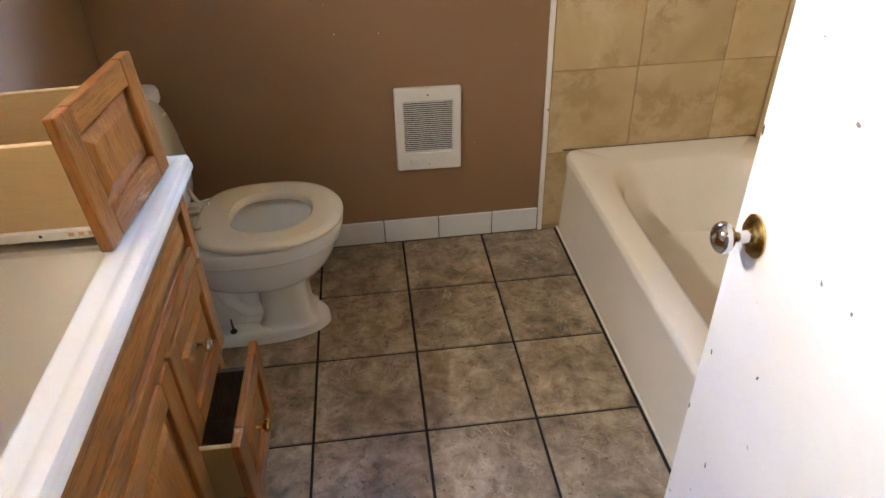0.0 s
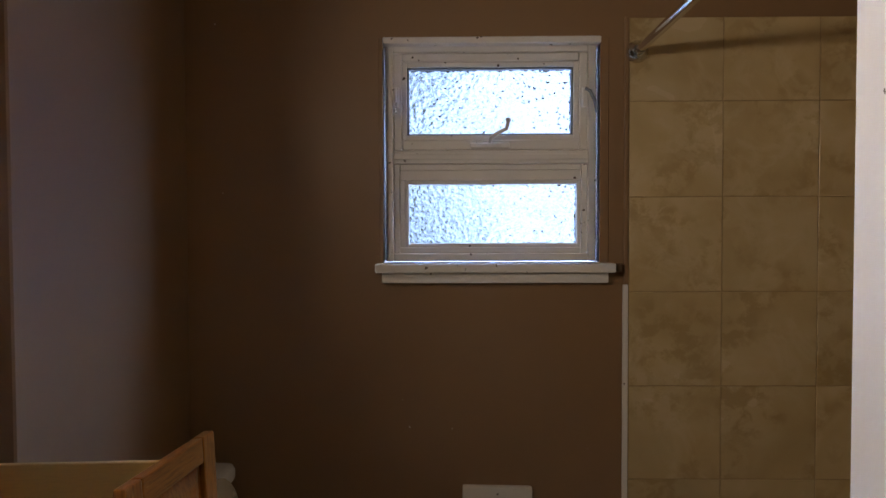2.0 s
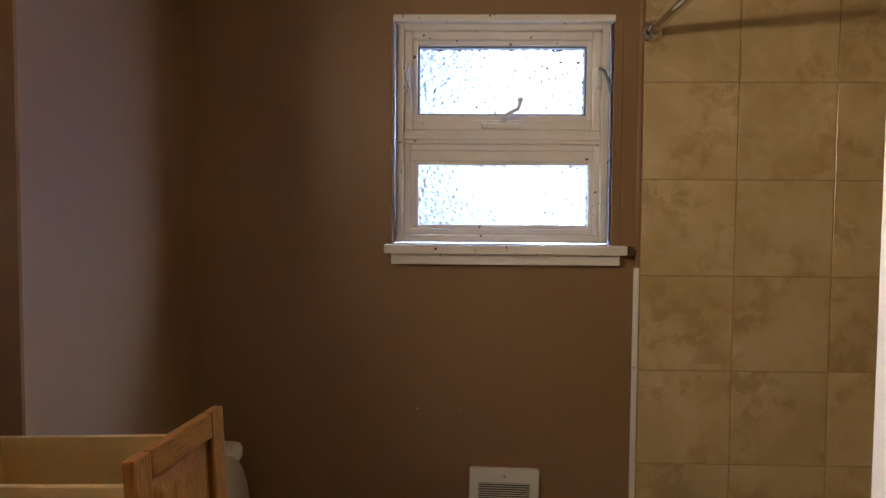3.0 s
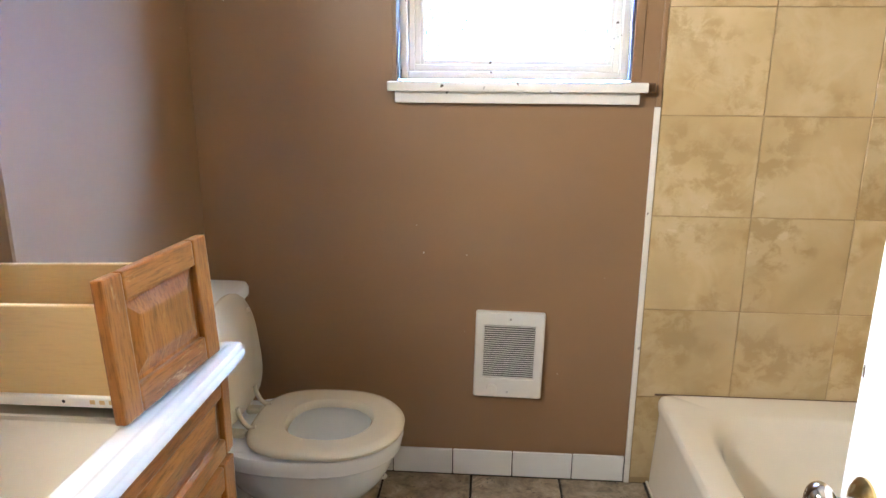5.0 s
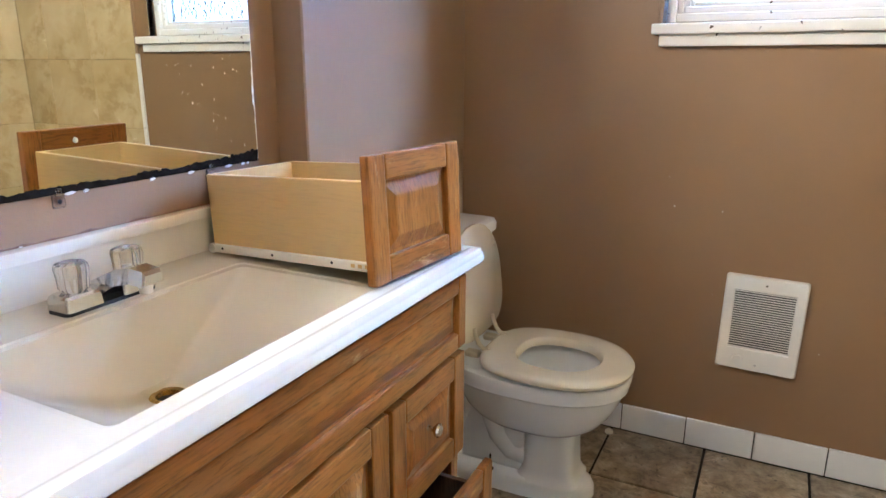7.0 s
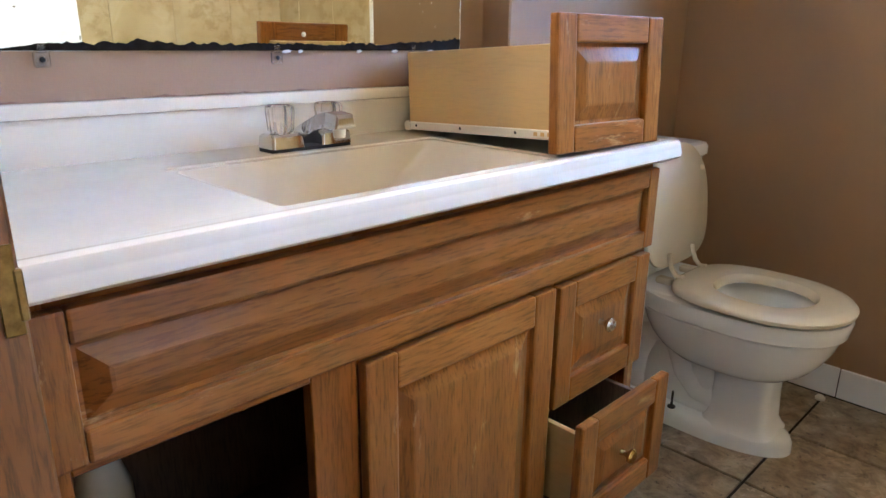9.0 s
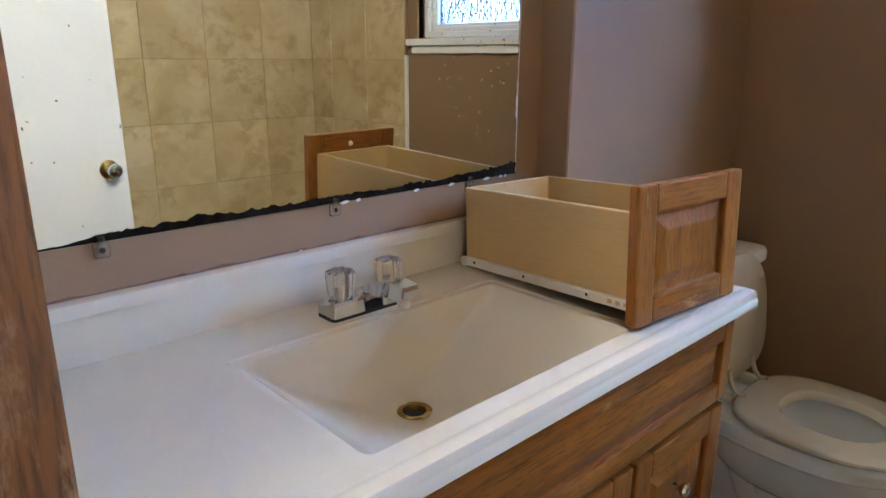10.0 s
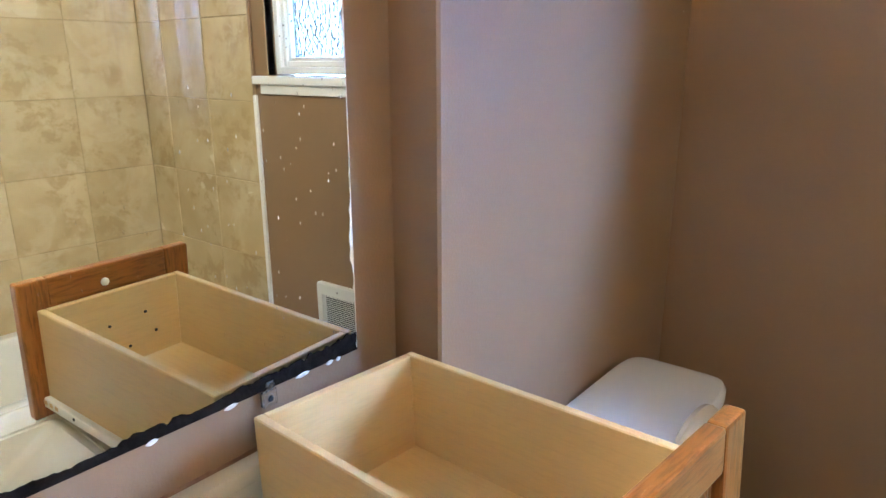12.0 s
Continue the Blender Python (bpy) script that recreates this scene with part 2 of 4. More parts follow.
def mirror_material():
    m, nt, b = nodes_of("old_mirror")
    v = coords(nt)
    b.inputs["Metallic"].default_value = 1.0
    b.inputs["Base Color"].default_value = (0.79, 0.82, 0.77, 1)
    b.inputs["Roughness"].default_value = 0.012
    # dried splashes
    vo = add(nt, "ShaderNodeTexVoronoi", Scale=95.0, Randomness=1.0)
    sv = coords(nt, (1, 1.3, 0.45))
    nt.links.new(sv, vo.inputs["Vector"])
    dots = ramp(nt, vo.outputs["Distance"], [(0.08, grey(0.8)), (0.12, grey(0))])
    zone = ramp(nt, noise_tex(nt, v, 4.5, 2.0), [(0.42, grey(0)), (0.58, grey(0.8))])
    sep = nt.nodes.new("ShaderNodeSeparateXYZ")
    nt.links.new(v, sep.inputs[0])
    side = nt.nodes.new("ShaderNodeMapRange")
    side.inputs["From Min"].default_value, side.inputs["From Max"].default_value = -1.35, -1.02
    nt.links.new(sep.outputs["Y"], side.inputs["Value"])
    zone_side = nt.nodes.new("ShaderNodeMapRange")
    zone_side.inputs["From Min"].default_value, zone_side.inputs["From Max"].default_value = -1.27, -1.21
    nt.links.new(sep.outputs["Y"], zone_side.inputs["Value"])
    zone = mix(nt, 1.0, zone, side.outputs[0], "MULTIPLY")
    fac = mix(nt, 1.0, dots, zone, "MULTIPLY")
    # dried drips in the upper corner
    high = nt.nodes.new("ShaderNodeMapRange")
    high.inputs["From Min"].default_value, high.inputs["From Max"].default_value = 1.31, 1.42
    nt.links.new(sep.outputs["Z"], high.inputs["Value"])
    drip = ramp(nt, noise_tex(nt, coords(nt, (1, 110, 2.5)), 1.0, 4.0, 0.6), [(0.48, grey(0)), (0.62, grey(0.13))])
    drip = mix(nt, 1.0, drip, high.outputs[0], "MULTIPLY")
    drip = mix(nt, 1.0, drip, zone_side.outputs[0], "MULTIPLY")
    drip_end = nt.nodes.new("ShaderNodeMapRange")
    drip_end.inputs["From Min"].default_value, drip_end.inputs["From Max"].default_value = -1.14, -1.08
    drip_end.inputs["To Min"].default_value, drip_end.inputs["To Max"].default_value = 1.0, 0.0
    nt.links.new(sep.outputs["Y"], drip_end.inputs["Value"])
    drip = mix(nt, 1.0, drip, drip_end.outputs[0], "MULTIPLY")
    fac = mix(nt, 1.0, fac, drip, "ADD")
    spot = add(nt, "ShaderNodeBsdfPrincipled", Roughness=0.5)
    spot.inputs["Base Color"].default_value = (0.7, 0.68, 0.64, 1)
    ms = nt.nodes.new("ShaderNodeMixShader")
    nt.links.new(fac, ms.inputs["Fac"])
    nt.links.new(b.outputs[0], ms.inputs[1])
    nt.links.new(spot.outputs[0], ms.inputs[2])
    nt.links.new(ms.outputs[0], nt.nodes["Material Output"].inputs["Surface"])
    return m


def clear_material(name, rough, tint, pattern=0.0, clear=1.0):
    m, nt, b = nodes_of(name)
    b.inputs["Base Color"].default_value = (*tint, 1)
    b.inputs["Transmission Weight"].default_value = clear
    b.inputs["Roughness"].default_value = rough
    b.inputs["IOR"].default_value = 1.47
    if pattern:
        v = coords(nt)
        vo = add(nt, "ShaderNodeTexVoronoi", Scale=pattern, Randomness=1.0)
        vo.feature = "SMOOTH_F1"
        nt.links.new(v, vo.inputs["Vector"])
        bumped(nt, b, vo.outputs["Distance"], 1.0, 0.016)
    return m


def backdrop_material():
    """Bright, hazy daylight with foliage, as it shows through patterned glass."""
    m, nt, b = nodes_of("bright_outdoors")
    v = coords(nt)
    tone = noise_tex(nt, v, 5.0, 8.0, 0.7)
    sep = nt.nodes.new("ShaderNodeSeparateXYZ")
    nt.links.new(v, sep.inputs[0])
    leafy = nt.nodes.new("ShaderNodeMapRange")
    leafy.inputs["From Min"].default_value, leafy.inputs["From Max"].default_value = -1.3, 0.2
    leafy.inputs["To Min"].default_value, leafy.inputs["To Max"].default_value = -0.20, 0.18
    nt.links.new(sep.outputs["X"], leafy.inputs["Value"])
    total = nt.nodes.new("ShaderNodeMath")
    nt.links.new(tone, total.inputs[0])
    nt.links.new(leafy.outputs[0], total.inputs[1])
    col = ramp(nt, total.outputs[0], [(0.36, (0.05, 0.08, 0.09)), (0.47, (0.24, 0.39, 0.76)), (0.56, (0.38, 0.60, 1.14))])
    em = nt.nodes.new("ShaderNodeEmission")
    em.inputs["Strength"].default_value = DAYLIGHT
    nt.links.new(col, em.inputs["Color"])
    nt.links.new(em.outputs[0], nt.nodes["Material Output"].inputs["Surface"])
    return m


def glow(name, colour, strength):
    m, nt, b = nodes_of(name)
    b.inputs["Emission Color"].default_value = (*colour, 1)
    b.inputs["Emission Strength"].default_value = strength
    return m


BLACKEDGE.node_tree.nodes["Principled BSDF"].inputs["Specular IOR Level"].default_value = 0.02
MIRROR = mirror_material()
# Tint near black, added to dim the daylight seen through the panes.
GLASS = clear_material("dimmed_patterned_glass", 0.05, (0.064, 0.060, 0.053), 75.0)
ACRYLIC = clear_material("clear_acrylic", 0.02, (0.97, 0.96, 0.94), 0.0, 0.97)
OUTSIDE = backdrop_material()
DIFFUSER = glow("lit_diffuser", (1.0, 0.87, 0.69), LAMP_GLOW)
HALLFILL = glow("glowing_hall_fill", (1.0, 0.90, 0.75), HALL_FILL_GLOW)


# ---- building helpers ----
def box(bm, x0, x1, y0, y1, z0, z1, bevel=0.0, segments=1):
    res = bmesh.ops.create_cube(bm, size=1.0)
    vs = res["verts"]
    for v in vs:
        v.co = Vector((x0 + (v.co.x + 0.5) * (x1 - x0), y0 + (v.co.y + 0.5) * (y1 - y0), z0 + (v.co.z + 0.5) * (z1 - z0)))
    if bevel:
        es = list({e for v in vs for e in v.link_edges})
        bmesh.ops.bevel(bm, geom=es, offset=bevel, segments=segments, profile=0.6, affect="EDGES")
    return bm


def boxed(x0, x1, y0, y1, z0, z1, bevel=0.0, segments=1):
    return box(bmesh.new(), x0, x1, y0, y1, z0, z1, bevel, segments)


def loft(bm, rings, cap_start=True, cap_end=True, closed=True):
    rows = [[bm.verts.new(p) for p in ring] for ring in rings]
    n = len(rows[0])
    for a, b in zip(rows, rows[1:]):
        for i in range(n if closed else n - 1):
            j = (i + 1) % n
            bm.faces.new((a[i], a[j], b[j], b[i]))
    if cap_start:
        bm.faces.new(rows[0][::-1])
    if cap_end:
        bm.faces.new(rows[-1])
    bmesh.ops.recalc_face_normals(bm, faces=bm.faces[:])
    return bm


def oval(cx, cy, z, a, b, power=2.0, count=40):
    """A ring in a level plane: an oval, squarer with a higher power."""
    out = []
    for i in range(count):
        t = 2 * math.pi * i / count
        c, s = math.cos(t), math.sin(t)
        out.append(Vector((cx + a * math.copysign(abs(c) ** (2 / power), c), cy + b * math.copysign(abs(s) ** (2 / power), s), z)))
    return out


def rect(xa, xb, ya, yb, z, r, count=6):
    out = []
    for cx, cy, start in ((xb - r, yb - r, 0), (xa + r, yb - r, 90), (xa + r, ya + r, 180), (xb - r, ya + r, 270)):
        for i in range(count):
            a = radians(start + 90 * i / (count - 1))
            out.append(Vector((cx + r * math.cos(a), cy + r * math.sin(a), z)))
    return out


def lathe(profile, m=None, count=24):
    """A turned body about z from (radius, height) pairs."""
    bm = bmesh.new()
    loft(bm, [[Vector((r * math.cos(2 * math.pi * i / count), r * math.sin(2 * math.pi * i / count), h)) for i in range(count)] for r, h in profile])
    if m is not None:
        bm.transform(m)
    return bm


def tube(points, radius, count=12):
    bm = bmesh.new()
    rings = []
    for i, p in enumerate(points):
        p = Vector(p)
        a, b = Vector(points[max(0, i - 1)]), Vector(points[min(len(points) - 1, i + 1)])
        q = (b - a).normalized().to_track_quat("Z", "Y")
        rings.append([p + q @ Vector((radius * math.cos(2 * math.pi * k / count), radius * math.sin(2 * math.pi * k / count), 0)) for k in range(count)])
    return loft(bm, rings)


def mesh_of(name, bm, material, smooth=None):
    me = bpy.data.meshes.new(name)
    bm.to_mesh(me)
    bm.free()
    me.materials.append(material)
    if smooth is not None:
        me.set_sharp_from_angle(angle=radians(smooth))
        for p in me.polygons:
            p.use_smooth = True
    return me


PLACE = {}


def thing(name, at, label, category, group="", kind="", m=None):
    """An Empty at the base of a thing. m: the pose of a thing whose parts are built about its own origin."""
    ob = new(name)
    ob.empty_display_size = 0.05
    ob.matrix_basis = m if m is not None else Matrix.Translation(at)
    PLACE[ob.name] = Matrix.Identity(4) if m is not None else Matrix.Translation(-Vector(at))
    return tagged(ob, label, category, group, kind)


def part(name, bm, material, parent, label="", smooth=None):
    ob = new(name, mesh_of(name, bm, material, smooth))
    ob.parent = parent
    if parent.name in PLACE:
        ob.matrix_parent_inverse = PLACE[parent.name]
    return tagged(ob, label)


def solid(name, bm, material, label="", category="", kind="", smooth=None, group=""):
    return tagged(new(name, mesh_of(name, bm, material, smooth)), label, category, group, kind)


# ---- plan ----
CEILING = 2.42
LEFT, BUMP, RIGHT, DOORWALL = -1.51, -1.425, 0.80, -2.045
BUMP_END = -0.866
TUB_END = -1.53
TH = 0.12
WIN = (-0.785, -0.09, 1.332, 2.047)

# floor and ceiling
floor = solid("floor", boxed(LEFT - TH, RIGHT + TH, -3.6, TH, -0.12, -0.005), GROUT_FLOOR, "dark grouted floor of stone-look ceramic tiles", "floor", "structure")
solid("ceiling", boxed(LEFT - TH, RIGHT + TH, -3.6, TH, CEILING, CEILING + 0.1), CEIL, "plain painted flat ceiling over the bathroom", "ceiling", "structure")

# window wall, in four pieces round the opening, joined
bm = bmesh.new()
x0, x1, z0, z1 = WIN
box(bm, BUMP, x0, 0, TH, 0, CEILING)
box(bm, x1, RIGHT + TH, 0, TH, 0, CEILING)
box(bm, x0, x1, 0, TH, 0, z0)
box(bm, x0, x1, 0, TH, z1, CEILING)
wall_far = solid("wall_north", bm, BROWN, "brown painted wall with chips and scuffs", "wall", "structure")
solid("wall_west_bump", boxed(LEFT - TH, BUMP, BUMP_END, TH, 0, CEILING, 0.004), BROWN, "brown painted boxed-out wall beside the window", "wall", "structure")
solid("wall_west", boxed(LEFT - TH, LEFT, DOORWALL - TH, BUMP_END, 0, CEILING), BROWN, "brown painted wall behind the vanity", "wall", "structure")
wall_east = solid("wall_east", boxed(RIGHT, RIGHT + TH, -3.6, 0, 0, CEILING), GROUT_WALL, "tiled wall along the bathtub", "wall", "structure")
solid("wall_tub_end", boxed(0.05, RIGHT, TUB_END - TH, TUB_END, 0, CEILING), GROUT_WALL, "tan wall at the end of the bathtub", "wall", "structure")
solid("wall_closet", boxed(0.05, 0.05 + TH, DOORWALL, TUB_END - TH, 0, CEILING), BROWN, "brown painted wall behind the open door", "wall", "structure")
JL, JR, DOORTOP = -0.800, -0.075, 2.05
bm = bmesh.new()
box(bm, LEFT, JL - 0.02, DOORWALL - TH, DOORWALL, 0, CEILING)
box(bm, JR + 0.02, RIGHT, DOORWALL - TH, DOORWALL, 0, CEILING)
box(bm, JL - 0.02, JR + 0.02, DOORWALL - TH, DOORWALL, DOORTOP + 0.02, CEILING)
solid("wall_south", bm, BROWN, "brown painted wall with the doorway", "wall", "structure")
solid("wall_hall", boxed(LEFT - TH, RIGHT + TH, -3.6 - TH, -3.6, 0, CEILING), HALL, "plain pale wall of the hall", "wall", "structure")
solid("wall_hall_side", boxed(LEFT - TH, LEFT, -3.6, DOORWALL - TH, 0, CEILING), HALL, "plain pale side wall of the hall", "wall", "structure")

# door frame
jamb = thing("door_frame", (JL, DOORWALL, 0), "stained wooden door jamb with a brass strike plate", "door frame", kind="structure")
part("jamb_board", boxed(JL - 0.02, JL, DOORWALL - TH - 0.01, DOORWALL + 0.007, 0, DOORTOP, 0.002), JAMB, jamb)
part("jamb_board", boxed(JR, JR + 0.02, DOORWALL - TH - 0.01, DOORWALL + 0.007, 0, DOORTOP, 0.002), JAMB, jamb)
part("head_board", boxed(JL - 0.02, JR + 0.02, DOORWALL - TH - 0.01, DOORWALL + 0.007, DOORTOP, DOORTOP + 0.02, 0.002), JAMB, jamb)
part("stop_strip", boxed(JL, JL + 0.011, DOORWALL - 0.075, DOORWALL - 0.04, 0, DOORTOP, 0.002), JAMB, jamb)
bm = bmesh.new()
box(bm, JL, JL + 0.002, DOORWALL - 0.006, DOORWALL + 0.005, 0.85, 0.905, 0.0006)
box(bm, JL - 0.002, JL + 0.003, DOORWALL + 0.003, DOORWALL + 0.008, 0.858, 0.89, 0.001)
part("strike_plate", bm, OLDBRASS, jamb, "dull brass strike plate")

# door, standing open beside the tub
HINGE, EDGE = Vector((-0.120, -2.005, 0)), Vector((-0.062, -1.318, 0))
run = EDGE - HINGE
WIDE = run.length
door = thing("door_1", (0, 0, 0), "white painted flush door with scuffs, standing open", "door", kind="structure", m=Matrix.Translation(HINGE) @ Matrix.Rotation(math.atan2(run.y, run.x), 4, "Z"))
part("door_leaf", boxed(0, WIDE, -0.035, 0, 0.012, 2.04, 0.002), DOORW, door)
for side, turn in ((0.0, -90), (-0.035, 90)):
    knob = part("rose", lathe([(0.0, 0), (0.033, 0), (0.033, 0.003), (0.026, 0.009), (0.014, 0.012), (0.0, 0.012)], pose(WIDE - 0.060, side, 0.878, turn, 0, 0)), BRASS, door, "brass rose plate", 35)
    part("door_knob", lathe([(0.0, 0.01), (0.011, 0.01), (0.009, 0.018), (0.009, 0.031)] + [(0.0245 * math.sin(math.pi * k / 14), 0.0475 - 0.0165 * math.cos(math.pi * k / 14)) for k in range(2, 15)], pose(WIDE - 0.060, side, 0.878, turn, 0, 0)), CHROME, knob, "polished chrome knob", 50)
for u, v, w, h, lean in ((0.418, 0.512, 0.004, 0.034, 8), (0.412, 0.489, 0.016, 0.012, 0), (0.398, 0.505, 0.003, 0.036, -12), (0.431, 0.500, 0.003, 0.026, 20), (0.388, 1.032, 0.007, 0.014, -5), (0.30, 0.56, 0.006, 0.008, 0), (WIDE - 0.006, 1.02, 0.005, 0.020, 0), (WIDE - 0.005, 0.46, 0.004, 0.016, 0), (WIDE - 0.03, 0.62, 0.004, 0.012, 15), (0.52, 0.70, 0.004, 0.011, -20), (0.58, 0.42, 0.003, 0.014, 10), (0.48, 0.30, 0.004, 0.010, 0)):
    bm = bmesh.new()
    loft(bm, [[Vector((x * w / 2 * k, y, z * h / 2 * k)) for x, z in ((-1, -0.4), (-0.3, -1), (0.8, -0.7), (1, 0.3), (0.2, 1), (-0.7, 0.6))] for y, k in ((-0.001, 1.0), (0.0008, 0.8))])
    bm.transform(pose(u, 0, v, 0, lean, 0))
    part("scuff", bm, OAK_IN, door, "dark gouge in the paint")
part("latch", boxed(WIDE, WIDE + 0.002, -0.03, -0.005, 0.855, 0.915), BRASS, door)


# unseen fill light added in the hall behind the doorway, shaped as a ceiling dome
hall_fill = thing("hall_light", (-0.45, -2.95, CEILING), "unseen dome-shaped fill light added on the hall ceiling", "ceiling light")
part("dome", lathe([(0, 0), (0.08, 0.006), (0.13, 0.03), (0.15, 0.07), (0, 0.07)], pose(-0.45, -2.95, CEILING - 0.085)), HALLFILL, hall_fill, "glowing dome of the added fill light", 40)
part("rim", lathe([(0, 0), (0.16, 0), (0.16, 0.015), (0, 0.015)], pose(-0.45, -2.95, CEILING - 0.015)), STEEL, hall_fill)


# ---- window ----
win = thing("window_1", (-0.44, 0.05, 1.33), "white painted two-pane window with patterned glass", "window", kind="structure")
x0, x1, z0, z1 = WIN


def frame_bars(name, xa, xb, za, zb, w, ya, yb, material, parent, bevel=0.003, label=""):
    """Four bars round an opening, mitred end to end: two uprights, two levels."""
    part(name, boxed(xa, xa + w, ya, yb, za, zb, bevel), material, parent, label)
    part(name, boxed(xb - w, xb, ya, yb, za, zb, bevel), material, parent, label)
    part(name, boxed(xa + w, xb - w, ya, yb, zb - w, zb, bevel), material, parent, label)
    part(name, boxed(xa + w, xb - w, ya, yb, za, za + w, bevel), material, parent, label)


frame_bars("window_frame", x0 + 0.004, x1 - 0.004, z0 + 0.004, z1 - 0.004, 0.026, 0.030, 0.115, WHITE, win)
part("mullion", boxed(x0 + 0.03, x1 - 0.03, 0.034, 0.112, 1.655, 1.700, 0.004), WHITE, win)
part("mullion_lip", boxed(x0 + 0.03, x1 - 0.03, 0.026, 0.034, 1.668, 1.686, 0.002), WHITE, win)
sash = part("upper_sash", boxed(x0 + 0.03, x0 + 0.058, 0.040, 0.10, 1.700, z1 - 0.03, 0.004), WHITE, win)
part("sash_bar", boxed(x1 - 0.058, x1 - 0.03, 0.040, 0.10, 1.700, z1 - 0.03, 0.004), WHITE, sash)
part("sash_bar", boxed(x0 + 0.058, x1 - 0.058, 0.040, 0.10, 1.990, z1 - 0.03, 0.004), WHITE, sash)
part("sash_bar", boxed(x0 + 0.058, x1 - 0.058, 0.040, 0.10, 1.700, 1.735, 0.004), WHITE, sash)
frame_bars("glazing_frame", x0 + 0.058, x1 - 0.058, 1.735, 1.990, 0.016, 0.050, 0.09, WHITE, win, 0.002)
frame_bars("metal_bead", x0 + 0.074, x1 - 0.074, 1.751, 1.974, 0.006, 0.060, 0.09, GREYMETAL, win, 0.001, "grey metal glazing bead")
frame_bars("lower_frame", x0 + 0.03, x1 - 0.03, z0 + 0.03, 1.655, 0.020, 0.044, 0.10, WHITE, win)
part("lower_filler", boxed(x0 + 0.05, x1 - 0.05, 0.049, 0.098, 1.602, 1.635, 0.002), WHITE, win)
part("lower_filler", boxed(x0 + 0.05, x0 + 0.066, 0.049, 0.098, z0 + 0.05, 1.602, 0.002), WHITE, win)
frame_bars("glazing_frame", x0 + 0.066, x1 - 0.05, z0 + 0.05, 1.602, 0.012, 0.054, 0.095, WHITE, win, 0.002)
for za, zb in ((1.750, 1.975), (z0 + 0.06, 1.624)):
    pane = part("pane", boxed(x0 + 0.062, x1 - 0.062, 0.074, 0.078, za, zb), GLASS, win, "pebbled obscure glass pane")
    # No shadow: daylight enters in full despite the darkened glass colour.
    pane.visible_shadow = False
sill = part("window_sill", boxed(-0.810, -0.045, -0.045, 0.036, 1.302, 1.331, 0.005, 2), WHITE, win, "chipped white painted sill board")
part("sill_apron", boxed(-0.790, -0.064, -0.024, 0.0, 1.268, 1.302, 0.004, 2), WHITE, sill)
part("bare_sill_end", boxed(-0.045, -0.022, -0.030, 0.0, 1.304, 1.330, 0.002), OAK_IN, sill, "bare dark wood end of the sill")
part("casing_edge", boxed(x0 - 0.014, x0, -0.003, 0.03, z0, z1 + 0.008, 0.002), BROWN, win)
part("casing_edge", boxed(x1, x1 + 0.030, -0.003, 0.03, z0, z1 + 0.008, 0.002), BROWN, win)
part("head_trim", boxed(x0, x1 + 0.004, -0.008, 0.03, z1 - 0.012, z1 + 0.01, 0.003), WHITE, win)
crank = part("crank_base", boxed(-0.505, -0.375, 0.026, 0.042, 1.704, 1.724, 0.004), WHITE, win, "painted crank operator")
part("crank_arm", tube([(-0.440, 0.022, 1.722), (-0.436, 0.016, 1.738), (-0.415, 0.006, 1.752), (-0.388, 0.002, 1.764), (-0.382, 0.000, 1.785)], 0.0065), WHITE, crank, "", 40)
part("crank_knob", lathe([(0, -0.004), (0.008, 0), (0.010, 0.008), (0.006, 0.014), (0, 0.014)], pose(-0.382, 0, 1.785)), WHITE, crank, "", 40)
for sx, bend in ((x0 + 0.040, 0.0), (x1 - 0.040, 0.030)):
    latch = part("latch_plate", boxed(sx - 0.010, sx + 0.010, 0.026, 0.040, 1.835, 1.905, 0.003), WHITE, win)
    part("latch_lever", tube([(sx, 0.020, 1.895), (sx + 0.4 * bend, 0.010, 1.885), (sx + 0.9 * bend, 0.004, 1.850), (sx + 1.1 * bend, 0.004, 1.815)], 0.0055), WHITE if bend == 0 else GREYMETAL, latch, "", 40)

solid("backdrop", boxed(-2.4, 1.6, 0.85, 0.86, 0.6, 3.2), OUTSIDE, "bright hazy daylight and foliage outside", "backdrop", "structure")


# ---- wall trim, skirting tiles ----
solid("corner_trim", boxed(-0.016, 0.002, -0.012, 0.0, 0.0, 1.262, 0.004, 2), WHITE, "white painted corner bead strip by the tub tiles", "trim", "structure")
solid("corner_trim", boxed(-0.012, 0.002, -0.011, 0.0, 1.262, 2.115, 0.004, 2), BROWN, "brown painted corner bead strip by the tub tiles", "trim", "structure")
skirting = thing("baseboard", (-0.44, 0, 0), "white glazed tile skirting with dark joints", "baseboard", kind="structure")
part("backing", boxed(BUMP, -0.016, -0.006, 0, 0, 0.090), GROUT_FLOOR, skirting)
edges = [-1.43, -1.222, -1.016, -0.811, -0.603, -0.398, -0.194, -0.018]
for a, b in zip(edges, edges[1:]):
    part("tile", boxed(a + 0.0016, b - 0.0016, -0.0125, -0.003, 0.005, 0.099 + random.uniform(-0.001, 0.001), 0.002), BASETILE, skirting)

# ---- wall heater ----
heater = thing("wall_heater", (-0.42, 0, 0.305), "white metal wall heater with a louvred grille", "heater", m=pose(-0.4215, 0, 0.456, 0, 1.0, 0))
HW, HH = 0.1130, 0.150
bm = bmesh.new()
